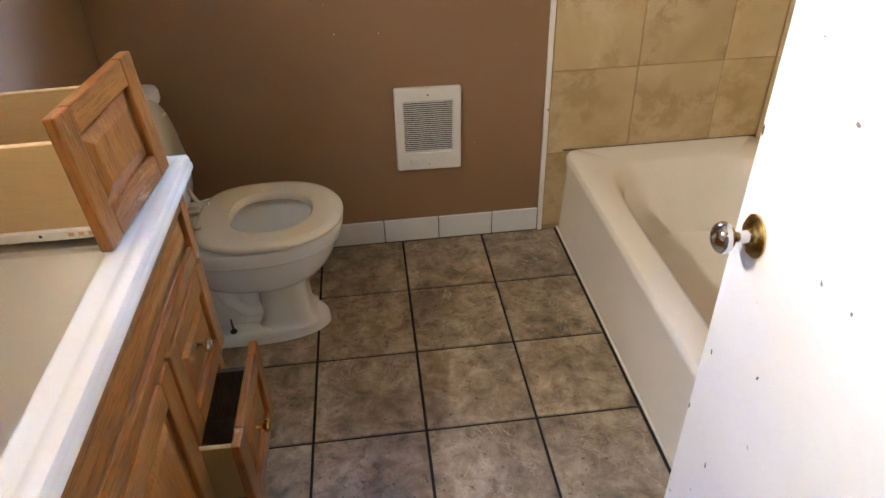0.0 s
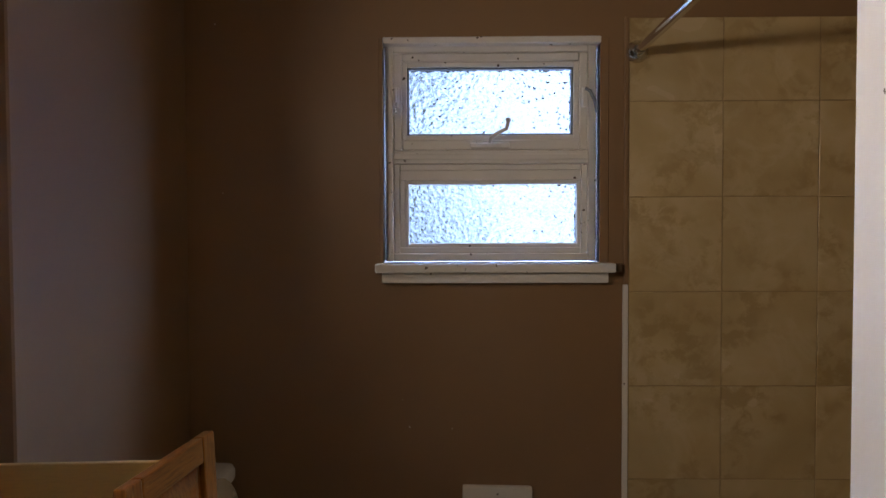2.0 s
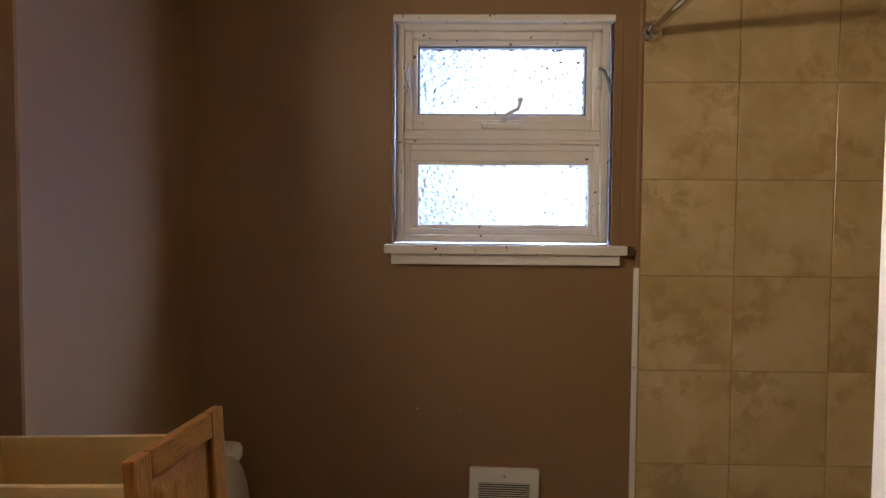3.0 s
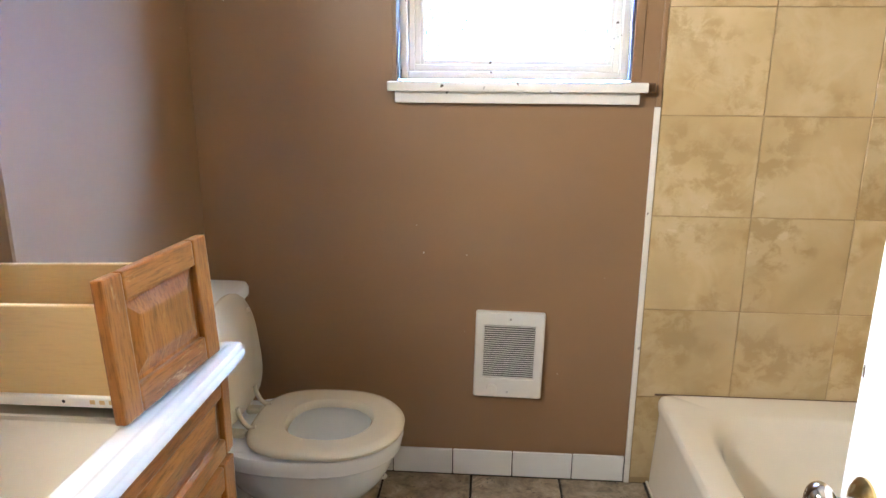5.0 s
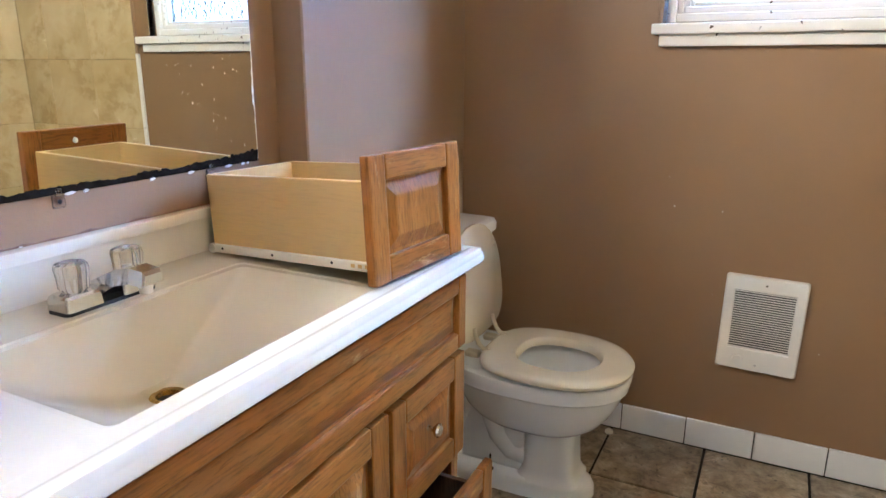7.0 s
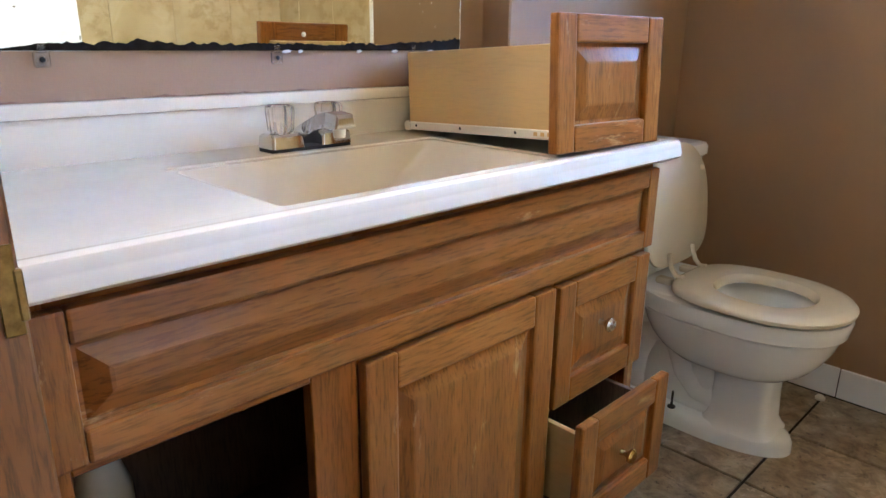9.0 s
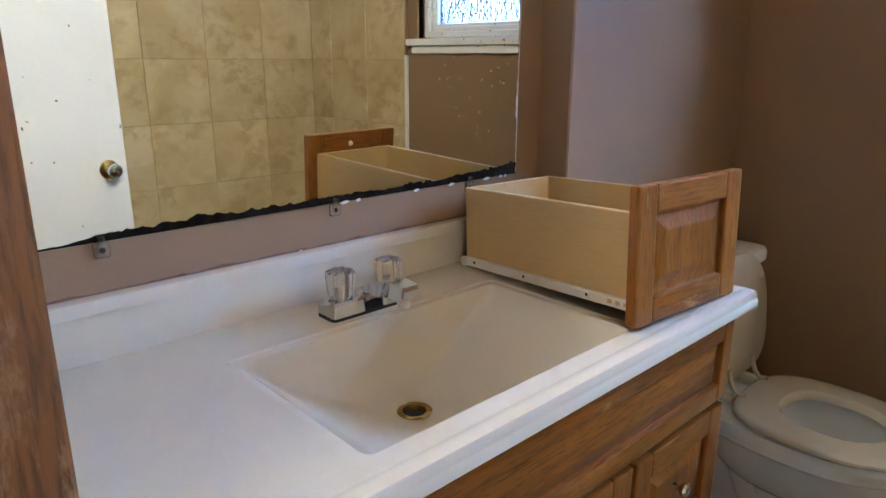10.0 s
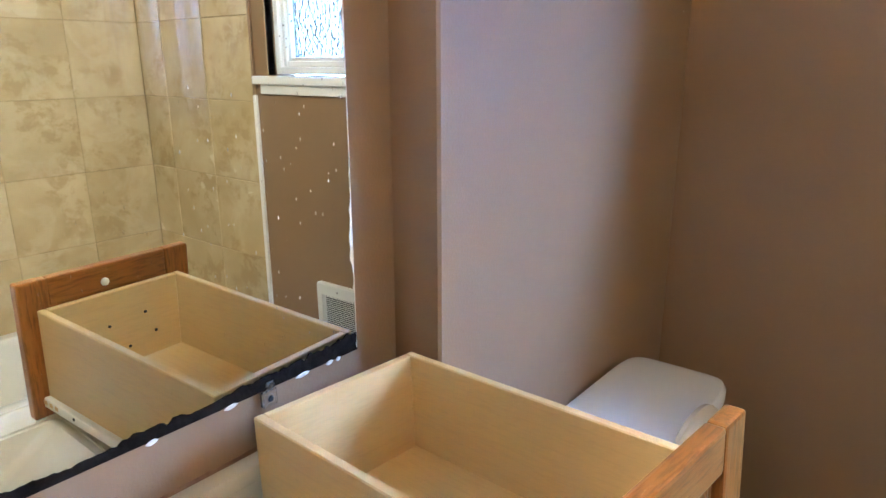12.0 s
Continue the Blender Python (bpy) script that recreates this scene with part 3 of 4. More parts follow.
loft(bm, [rect(-a, a, -b, c, d, q) for a, b, c, d, q in ((HW, HH, HH, 0.0, 0.008), (HW, HH, HH, 0.016, 0.008), (HW - 0.004, HH - 0.004, HH - 0.004, 0.021, 0.008), (0.086, 0.083, 0.108, 0.021, 0.003), (0.083, 0.080, 0.105, 0.018, 0.002), (0.083, 0.080, 0.105, 0.004, 0.002))], True, False)
bm.transform(Matrix.Rotation(radians(90), 4, "X"))
part("cover", bm, HEATERW, heater, "", 35)
# Near-black sheet: the shade behind the louvres is put into its colour.
part("recess", boxed(-0.083, 0.083, -0.003, -0.0005, -0.080, 0.105), DARK, heater)
for i in range(25):
    z = -0.076 + i * 0.00742
    bm = boxed(-0.083, 0.083, -0.0008, 0.0008, -0.0016, 0.0016)
    bm.transform(pose(0, -0.0175, z, 12, 0, 0))
    part("louvre", bm, HEATERW, heater)
part("thermostat_knob", lathe([(0, 0), (0.017, 0), (0.0155, 0.007), (0, 0.008)], pose(-0.052, -0.021, -0.118, 90, 0, 0)), HEATERW, heater, "", 35)
for x, z in ((0.0, -0.128), (0.0, 0.128)):
    part("screw", lathe([(0, 0), (0.004, 0), (0.003, 0.0015), (0, 0.002)], pose(x, -0.021, z, 90, 0, 0), 10), STEEL, heater)


# ---- bathtub ----
tub = thing("bathtub", (0.43, -0.77, 0), "cream enamelled alcove bathtub with a smooth apron", "bathtub")
TX0, TX1, TY0, TY1, TZ = 0.062, RIGHT - 0.012, TUB_END, -0.010, 0.335
TC = ((TX0 + TX1) / 2, (TY0 + TY1) / 2)


def tub_ring(inset, z, power, shift=0.0, count=72):
    l, r, n, f = inset
    cx, cy = ((TX0 + l) + (TX1 - r)) / 2, ((TY0 + n) + (TY1 - f)) / 2
    return oval(cx, cy, z, ((TX1 - r) - (TX0 + l)) / 2, ((TY1 - f) - (TY0 + n)) / 2, power, count)


rings = [tub_ring((0.000, 0, 0, 0), 0.0, 60), tub_ring((0.002, 0, 0, 0), 0.05, 60), tub_ring((0.012, 0, 0, 0), 0.27, 50), tub_ring((0.006, 0, 0, 0), 0.30, 50), tub_ring((0.006, 0, 0, 0), 0.318, 46),
         tub_ring((0.012, 0.0, 0.0, 0.0), 0.330, 40), tub_ring((0.024, 0.004, 0.004, 0.004), TZ, 36),
         tub_ring((0.085, 0.050, 0.10, 0.115), TZ - 0.001, 6), tub_ring((0.100, 0.060, 0.115, 0.130), TZ - 0.010, 5.5), tub_ring((0.115, 0.070, 0.14, 0.150), TZ - 0.045, 5),
         tub_ring((0.135, 0.085, 0.20, 0.185), 0.18, 4.5), tub_ring((0.160, 0.110, 0.30, 0.215), 0.075, 4), tub_ring((0.210, 0.160, 0.38, 0.27), 0.045, 3.6)]
bm = bmesh.new()
loft(bm, rings)
part("tub_shell", bm, TUB, tub, "", 40)
part("apron_foot", boxed(TX0 - 0.004, TX0 + 0.004, TY0, TY1, 0.0, 0.012, 0.002), TUB, tub)
part("floor_joint", boxed(TX0 - 0.012, TX0 - 0.004, TY0, TY1, -0.001, 0.0045, 0.001), GROUT_FLOOR, tub, "dark dirty joint along the floor")
part("caulk_bead", boxed(TX0, TX1, TY1 - 0.002, TY1 + 0.001, TZ - 0.004, TZ + 0.0015), OAK_IN, tub, "dark mildewed caulk")

# ---- shower curtain rod ----
rod = thing("curtain_rod", (0.026, -0.01, 2.0), "chrome shower curtain rod with round flanges", "curtain rod")
part("rod_tube", tube([(0.026, -0.012, 2.003), (0.026, TUB_END, 1.995)], 0.014, 16), CHROME, rod, "", 40)
part("flange", lathe([(0, 0), (0.036, 0), (0.035, 0.007), (0.023, 0.020), (0.018, 0.028), (0, 0.028)], pose(0.026, -0.008, 2.003, 90, 0, 0)), CHROME, rod, "", 35)
part("flange", lathe([(0, 0), (0.036, 0), (0.035, 0.007), (0.023, 0.020), (0.018, 0.028), (0, 0.028)], pose(0.026, TUB_END, 1.995, -90, 0, 0)), CHROME, rod, "", 35)


# ---- toilet ----
CY = -0.415
toilet = thing("toilet", (-1.05, CY, 0), "cream two-piece toilet with its lid up", "toilet")


def egg(z, xb, xf, hw, power=2.2, count=44):
    """A ring with a rounder front than back, long in x."""
    out = []
    xf -= 0.006
    xm = xb + (xf - xb) * 0.52
    for i in range(count):
        t = 2 * math.pi * i / count
        c, s = math.cos(t), math.sin(t)
        p = 2.1 if c > 0 else power + 0.8
        a = (xf - xm) if c > 0 else (xm - xb)
        out.append(Vector((xm + a * math.copysign(abs(c) ** (2 / p), c), CY + hw * math.copysign(abs(s) ** (2 / p), s), z)))
    return out


bm = bmesh.new()
loft(bm, [egg(0.0, -1.27, -0.795, 0.100, 4), egg(0.028, -1.27, -0.797, 0.100, 4), egg(0.042, -1.265, -0.805, 0.094, 4), egg(0.050, -1.26, -0.825, 0.084, 4)])
part("foot", bm, PORCELAIN, toilet, "", 40)
bm = bmesh.new()
loft(bm, [oval(-0.932, CY, z, a, b, p, 44) for z, a, b, p in ((0.044, 0.096, 0.090, 4.0), (0.054, 0.088, 0.080, 4.2), (0.075, 0.078, 0.071, 4.6), (0.150, 0.074, 0.067, 4.6), (0.205, 0.076, 0.069, 4.2), (0.225, 0.080, 0.074, 3.6))])
part("pedestal_column", bm, PORCELAIN, toilet, "", 45)
bm = bmesh.new()
loft(bm, [egg(0.196, -1.06, -0.875, 0.050, 2.4), egg(0.200, -1.09, -0.852, 0.078, 2.4), egg(0.212, -1.125, -0.822, 0.108, 2.4), egg(0.236, -1.160, -0.790, 0.135),
          egg(0.268, -1.188, -0.764, 0.154), egg(0.305, -1.208, -0.744, 0.166), egg(0.338, -1.220, -0.733, 0.172), egg(0.345, -1.222, -0.730, 0.174), egg(0.350, -1.228, -0.721, 0.180), egg(0.362, -1.23, -0.719, 0.179), egg(0.385, -1.235, -0.714, 0.182), egg(0.392, -1.235, -0.718, 0.178),
          egg(0.392, -1.10, -0.768, 0.128), egg(0.375, -1.095, -0.775, 0.122), egg(0.31, -1.06, -0.80, 0.105), egg(0.25, -1.02, -0.85, 0.07), egg(0.225, -0.98, -0.90, 0.035)])
part("bowl", bm, PORCELAIN, toilet, "", 45)
bm = bmesh.new()
box(bm, -1.26, -1.00, CY - 0.055, CY + 0.055, 0.045, 0.30, 0.02, 3)
part("pedestal_core", bm, PORCELAIN, toilet, "", 40)
part("trapway", tube([(-1.00, CY - 0.018, 0.100), (-1.045, CY - 0.020, 0.105), (-1.085, CY - 0.022, 0.150), (-1.11, CY - 0.024, 0.215), (-1.15, CY - 0.026, 0.255), (-1.20, CY - 0.026, 0.235), (-1.225, CY - 0.026, 0.17), (-1.23, CY - 0.024, 0.06)], 0.044, 16), PORCELAIN, toilet, "", 50)
bolt = part("floor_bolt", lathe([(0, 0.0), (0.011, 0.0), (0.011, 0.004), (0.0035, 0.006), (0.003, 0.05), (0, 0.05)], pose(-1.095, CY - 0.083, 0.049), 14), DARK, toilet, "dark rusted floor bolt")
bm = bmesh.new()
box(bm, -1.265, -1.10, CY - 0.15, CY + 0.15, 0.340, 0.3955, 0.018, 3)
part("tank_shelf", bm, PORCELAIN, toilet, "", 40)
bm = bmesh.new()


def tank_ring(z, grow):
    return oval(-1.308, CY, z, 0.098 + grow, 0.205 + grow, 7.0, 48)


loft(bm, [tank_ring(0.392, -0.016), tank_ring(0.41, -0.008), tank_ring(0.715, 0.004)])
tank = part("tank", bm, PORCELAIN, toilet, "", 40)
bm = bmesh.new()
loft(bm, [tank_ring(0.713, 0.008), tank_ring(0.719, 0.014), tank_ring(0.739, 0.014), tank_ring(0.749, 0.009), tank_ring(0.753, -0.005)])
part("tank_lid", bm, PORCELAIN, tank, "", 40)
bm = bmesh.new()
outer = [egg(0.398, -1.135, -0.722, 0.176), egg(0.404, -1.140, -0.712, 0.186), egg(0.412, -1.140, -0.711, 0.187), egg(0.420, -1.135, -0.718, 0.181), egg(0.424, -1.125, -0.735, 0.164)]
inner = [egg(0.423, -1.045, -0.797, 0.114, 1.8), egg(0.415, -1.038, -0.804, 0.107, 1.8), egg(0.400, -1.038, -0.804, 0.107, 1.8)]
loft(bm, outer + inner + [outer[0]], False, False)
bmesh.ops.remove_doubles(bm, verts=bm.verts[:], dist=1e-5)
part("seat", bm, SEAT, toilet, "cream painted wooden seat ring", 45)
# the raised lid leans on the tank
tilt = pose(-1.158, CY, 0.440, 0, -7.0, 0)


def lid_ring(x, grow):
    out = []
    for i in range(44):
        t = 2 * math.pi * i / 44
        c, s = math.cos(t), math.sin(t)
        p = 2.2 if s > 0 else 3.6
        out.append(tilt @ Vector((x, (0.175 + grow) * math.copysign(abs(c) ** (2 / p), c), 0.165 + (0.165 + grow) * math.copysign(abs(s) ** (2 / p), s))))
    return out


bm = bmesh.new()
loft(bm, [lid_ring(-0.016, -0.006), lid_ring(-0.012, 0.0), lid_ring(-0.004, 0.0), lid_ring(0.0, -0.005)])
lid = part("seat_lid", bm, SEAT, toilet, "cream painted raised seat lid", 40)
for dy in (-0.068, 0.068):
    part("hinge_arm", tube([tilt @ Vector((0.003, dy, 0.040)), tilt @ Vector((0.005, dy, 0.020)), tilt @ Vector((0.012, dy, -0.004)), Vector((-1.132, CY + dy, 0.424)), Vector((-1.118, CY + dy, 0.424)), Vector((-1.112, CY + dy, 0.426))], 0.0065), SEAT, lid, "", 50)
    part("hinge_block", boxed(-1.185, -1.140, CY + dy - 0.014, CY + dy + 0.014, 0.3945, 0.413, 0.004), SEAT, toilet)
for dy in (-0.13, 0.13):
    part("lid_bumper", lathe([(0, 0), (0.008, 0), (0.006, 0.006), (0, 0.006)], tilt @ pose(0, dy, 0.25, 0, 90, 0), 12), SEAT, lid)
solid("bolt_cap", lathe([(0, 0), (0.014, 0), (0.014, 0.006), (0.010, 0.011), (0, 0.011)], pose(-0.842, -0.045, 0.0)), PLASTIC, "loose white plastic bolt cap on the floor", "bolt cap", smooth=35)


# ---- vanity ----
V0, V1, VF = DOORWALL + 0.015, -0.895, -1.016          # near end, far end, face of the frame
van = thing("vanity_cabinet", (-1.26, -1.45, 0), "worn oak vanity cabinet with one door missing", "vanity")
part("side_panel", boxed(LEFT + 0.004, VF - 0.02, V1 - 0.016, V1, 0.0, 0.803), OAK_Z, van)
part("side_panel", boxed(LEFT + 0.004, VF - 0.02, V0, V0 + 0.016, 0.0, 0.803), OAK_Z, van)
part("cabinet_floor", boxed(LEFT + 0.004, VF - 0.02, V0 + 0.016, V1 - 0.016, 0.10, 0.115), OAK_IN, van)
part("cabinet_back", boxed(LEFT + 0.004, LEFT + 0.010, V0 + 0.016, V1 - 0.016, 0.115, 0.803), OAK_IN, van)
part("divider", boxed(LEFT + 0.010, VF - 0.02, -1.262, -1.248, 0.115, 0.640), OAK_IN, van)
part("toe_kick", boxed(VF - 0.085, VF - 0.07, V0 + 0.016, V1 - 0.016, 0.0, 0.10), OAK_Y, van)
for a, b in ((V0, V0 + 0.045), (-1.712, -1.640), (-1.262, -1.205), (V1 - 0.035, V1)):
    part("face_stile", boxed(VF - 0.02, VF, a, b, 0.10, 0.803, 0.0015), OAK_Z, van)
for a, b in ((V0 + 0.045, -1.712), (-1.640, -1.262), (-1.205, V1 - 0.035)):
    part("face_rail", boxed(VF - 0.02, VF, a, b, 0.765, 0.803, 0.0015), OAK_Y, van)
    part("face_rail", boxed(VF - 0.02, VF, a, b, 0.608, 0.640, 0.0015), OAK_Y, van)
    part("face_rail", boxed(VF - 0.02, VF, a, b, 0.10, 0.135, 0.0015), OAK_Y, van)
part("face_rail", boxed(VF - 0.02, VF, -1.205, V1 - 0.035, 0.358, 0.385, 0.0015), OAK_Y, van)


def raised_panel(parent, w, h, t, rail, m, mats=(None, None)):
    """A frame-and-panel front: x outward from -t to 0, y across, z up from 0. Stiles, rails and a raised field."""
    my, mz = mats[0] or OAK_Y, mats[1] or OAK_Z
    hw = w / 2
    out = []
    for a, b in ((-hw, -hw + rail), (hw - rail, hw)):
        bm = boxed(-t, 0, a, b, 0, h, 0.004, 2)
        bm.transform(m)
        out.append(part("stile", bm, mz, parent))
    for a, b in ((0, rail), (h - rail, h)):
        bm = boxed(-t, -0.0004, -hw + rail, hw - rail, a, b, 0.004, 2)
        bm.transform(m)
        out.append(part("rail", bm, my, parent))
    steps = [(-0.002, -t * 0.9), (0.0, -0.011), (0.006, -0.0115), (0.030 if h > 0.16 else 0.022, -0.0035), (0.034 if h > 0.16 else 0.026, -0.003)]
    bm = bmesh.new()
    rr = []
    for inset, x in steps:
        y, za, zb = hw - rail - inset, rail + inset, h - rail - inset
        rr.append([m @ Vector((x, -y, za)), m @ Vector((x, y, za)), m @ Vector((x, y, zb)), m @ Vector((x, -y, zb))])
    loft(bm, rr)
    out.append(part("panel", bm, mz if h > w * 0.6 else my, parent))
    return out


def front(name, label, ya, yb, za, zb, x, rail):
    """One front of the vanity as a part, its boards under it."""
    base = boxed(x - 0.0195, x - 0.0185, ya + 0.004, yb - 0.004, za + 0.004, zb - 0.004)
    f = part(name, base, OAK_IN, van, label)
    raised_panel(f, yb - ya, zb - za, 0.019, rail, Matrix.Translation((x, (ya + yb) / 2, za)))
    return f


def cabinet_knob(parent, x, y, z, material=CHROME):
    part("knob", lathe([(0, 0), (0.007, 0), (0.0055, 0.008), (0.006, 0.013), (0.0135, 0.019), (0.0145, 0.024), (0.011, 0.028), (0, 0.029)], pose(x, y, z, 0, 90, 0), 18), material, parent, "small polished metal knob", 40)


XF = VF + 0.0195
front("false_front", "long worn oak panel under the countertop", V0 + 0.022, -0.902, 0.626, 0.786, XF, 0.036)
front("cabinet_door", "worn oak raised-panel door", -1.640, -1.225, 0.120, 0.615, XF, 0.056)
d1 = front("drawer", "closed oak drawer", -1.213, -0.905, 0.372, 0.612, XF, 0.050)
cabinet_knob(d1, XF - 0.003, -1.072, 0.508)
XO = -0.920
d2 = front("drawer", "oak drawer pulled partly open", -1.228, -0.918, 0.142, 0.374, XO, 0.050)
cabinet_knob(d2, XO - 0.003, -1.082, 0.262, BRASS)
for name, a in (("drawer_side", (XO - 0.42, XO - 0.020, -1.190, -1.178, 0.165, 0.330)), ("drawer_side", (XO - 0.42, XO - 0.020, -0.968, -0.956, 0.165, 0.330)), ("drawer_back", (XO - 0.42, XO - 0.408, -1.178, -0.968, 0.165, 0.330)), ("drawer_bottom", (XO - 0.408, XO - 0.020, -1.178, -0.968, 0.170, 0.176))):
    # Far side, back and bottom are coloured darker to paint in the drawer's inner shade.
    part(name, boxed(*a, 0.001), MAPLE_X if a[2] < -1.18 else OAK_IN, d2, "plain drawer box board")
hinge = part("door_hinge", boxed(VF - 0.004, VF + 0.006, -1.722, -1.700, 0.375, 0.425, 0.002), STEEL, van, "bare steel hinge of the missing door")
solid("storage_box", boxed(-1.34, -1.16, -1.93, -1.78, 0.115, 0.30, 0.003), CARD, "brown cardboard box inside the open cabinet", "box")
solid("bottle", lathe([(0, 0), (0.042, 0), (0.045, 0.01), (0.045, 0.20), (0.030, 0.25), (0.014, 0.265), (0.014, 0.30), (0, 0.30)], pose(-1.42, -1.86, 0.115)), PLASTIC, "pale plastic bottle inside the open cabinet", "bottle", smooth=35)

# countertop with a moulded basin
top = thing("countertop", (-1.24, -1.45, 0.803), "cream cultured-marble countertop with a moulded basin", "countertop")
CX0, CX1, CYA, CYB, CZ = LEFT + 0.002, -0.972, DOORWALL + 0.006, -0.868, 0.832
BASIN = (-1.352, -1.045, -1.715, -1.186)


def edge_ring(inset, z, r=0.004):
    return rect(CX0, CX1 - inset, CYA, CYB - inset, z, max(r, 0.001))


bx0, bx1, by0, by1 = BASIN
bm = bmesh.new()
rings = [edge_ring(0.060, 0.804), edge_ring(0.004, 0.804), edge_ring(0.0, 0.808), edge_ring(0.0, 0.819), edge_ring(0.002, 0.8225), edge_ring(0.0025, 0.826), edge_ring(0.0025, 0.832), edge_ring(0.006, 0.838), edge_ring(0.014, 0.8405), edge_ring(0.024, 0.8395), edge_ring(0.034, 0.8335, 0.006), edge_ring(0.040, CZ, 0.006),
         rect(bx0 - 0.014, bx1 + 0.006, by0 - 0.012, by1 + 0.012, CZ, 0.016), rect(bx0 - 0.0125, bx1 + 0.005, by0 - 0.0108, by1 + 0.0108, CZ - 0.003, 0.016), rect(bx0 - 0.006, bx1 + 0.002, by0 - 0.005, by1 + 0.005, CZ - 0.0036, 0.016), rect(bx0, bx1, by0, by1, CZ - 0.004, 0.015), rect(bx0 + 0.004, bx1 - 0.004, by0 + 0.005, by1 - 0.006, CZ - 0.012, 0.016),
         rect(bx0 + 0.034, bx1 - 0.030, by0 + 0.075, by1 - 0.120, 0.760, 0.026), rect(bx0 + 0.050, bx1 - 0.045, by0 + 0.120, by1 - 0.165, 0.736, 0.040), rect(bx0 + 0.075, bx1 - 0.065, by0 + 0.170, by1 - 0.210, 0.718, 0.045)]
loft(bm, rings, False, False)
DR = (-1.252, -1.470)
drain_ring = [Vector((DR[0] + 0.024 * math.cos(2 * math.pi * (i + 0.5) / 24 ), DR[1] + 0.024 * math.sin(2 * math.pi * (i + 0.5) / 24), 0.703)) for i in range(24)]
last = [v for v in bm.verts][-24:]
low = [bm.verts.new(p) for p in drain_ring]
for i in range(24):
    j = (i + 1) % 24
    bm.faces.new((last[i], last[j], low[j], low[i]))
bmesh.ops.recalc_face_normals(bm, faces=bm.faces[:])
part("slab", bm, MARBLE, top, "", 32)
part("backsplash", boxed(CX0, CX0 + 0.020, CYA, BUMP_END - 0.004, CZ - 0.002, 0.923, 0.004, 2), MARBLE, top, "", 40)
part("backsplash_lip", boxed(CX0 + 0.002, CX0 + 0.028, CYA, BUMP_END - 0.006, 0.902, 0.925, 0.005, 2), MARBLE, top, "", 40)
bm = bmesh.new()
rows_ = []
for i in range(241):
    y = CYA + (BUMP_END - 0.006 - CYA) * i / 240
    h = 0.002 + 0.0035 * noise.noise((y * 30, 0, 7.7)) + 0.002 * max(0, noise.noise((y * 90, 2, 0)))
    h = max(0.0008, h)
    rows_.append([Vector((LEFT + 0.0002, y, 0.923)), Vector((LEFT + 0.0002, y, 0.924 + h)), Vector((LEFT + 0.0014, y, 0.924 + h)), Vector((LEFT + 0.004, y, 0.923))])
loft(bm, rows_)
part("ragged_caulk", bm, FLAKE, top, "flaking brown paint and old caulk")
drain = thing("sink_drain", (DR[0], DR[1], 0.70), "tarnished brass sink drain", "drain")
part("drain_ring", lathe([(0.016, -0.012), (0.019, 0.002), (0.026, 0.0035), (0.029, 0.002), (0.028, -0.001), (0.020, -0.014)], pose(DR[0], DR[1], 0.703), 24), BRASS, drain, "", 40)
# Drain and overflow are flat discs, the holes' darkness painted as near-black.
part("drain_hole", lathe([(0, 0), (0.0185, 0), (0.0185, 0.001), (0, 0.001)], pose(DR[0], DR[1], 0.696), 24), DARK, drain)
part("overflow", lathe([(0, 0), (0.011, 0), (0.010, 0.002), (0, 0.002)], pose(bx1 - 0.030, -1.43, 0.770, 0, -75, 0), 18), DARK, top)

# faucet
FX, FY = -1.405, -1.447
faucet = thing("faucet", (FX, FY, CZ), "chrome two-handle faucet with clear acrylic knobs", "faucet")
bm = bmesh.new()
loft(bm, [rect(FX - 0.026, FX + 0.026, FY - 0.084, FY + 0.084, CZ, 0.010), rect(FX - 0.026, FX + 0.026, FY - 0.084, FY + 0.084, CZ + 0.006, 0.010)])
part("gasket", bm, DARK, faucet)
for s in (-1, 1):
    y = FY + s * 0.0505
    bm = bmesh.new()
    loft(bm, [rect(FX - 0.027, FX + 0.027, y - 0.033, y + 0.033, CZ + 0.006, 0.006), rect(FX - 0.025, FX + 0.025, y - 0.031, y + 0.031, CZ + 0.026, 0.006), rect(FX - 0.021, FX + 0.021, y - 0.027, y + 0.027, CZ + 0.030, 0.006)])
    part("body_block", bm, CHROME, faucet, "", 30)
    bm = bmesh.new()
    rr = []
    for r, h in ((0.017, 0.0), (0.0215, 0.005), (0.023, 0.022), (0.0245, 0.038), (0.023, 0.045), (0.016, 0.048), (0.006, 0.046)):
        rr.append([Vector((FX + (r + 0.0016 * math.cos(8 * 2 * math.pi * i / 64) * (r > 0.01)) * math.cos(2 * math.pi * i / 64), y + (r + 0.0016 * math.cos(8 * 2 * math.pi * i / 64) * (r > 0.01)) * math.sin(2 * math.pi * i / 64), CZ + 0.031 + h)) for i in range(64)])
    loft(bm, rr)
    hd = part("handle", bm, ACRYLIC, faucet, "clear fluted acrylic knob", 50)
    part("handle_core", lathe([(0, 0), (0.004, 0), (0.003, 0.020), (0, 0.020)], pose(FX, y, CZ + 0.031), 14), PLASTIC, hd)
bm = bmesh.new()


def spout_ring(x, zb, zt, hw):
    return [Vector((x, FY - hw, zb)), Vector((x, FY + hw, zb)), Vector((x, FY + hw * 0.8, zt)), Vector((x, FY - hw * 0.8, zt))]


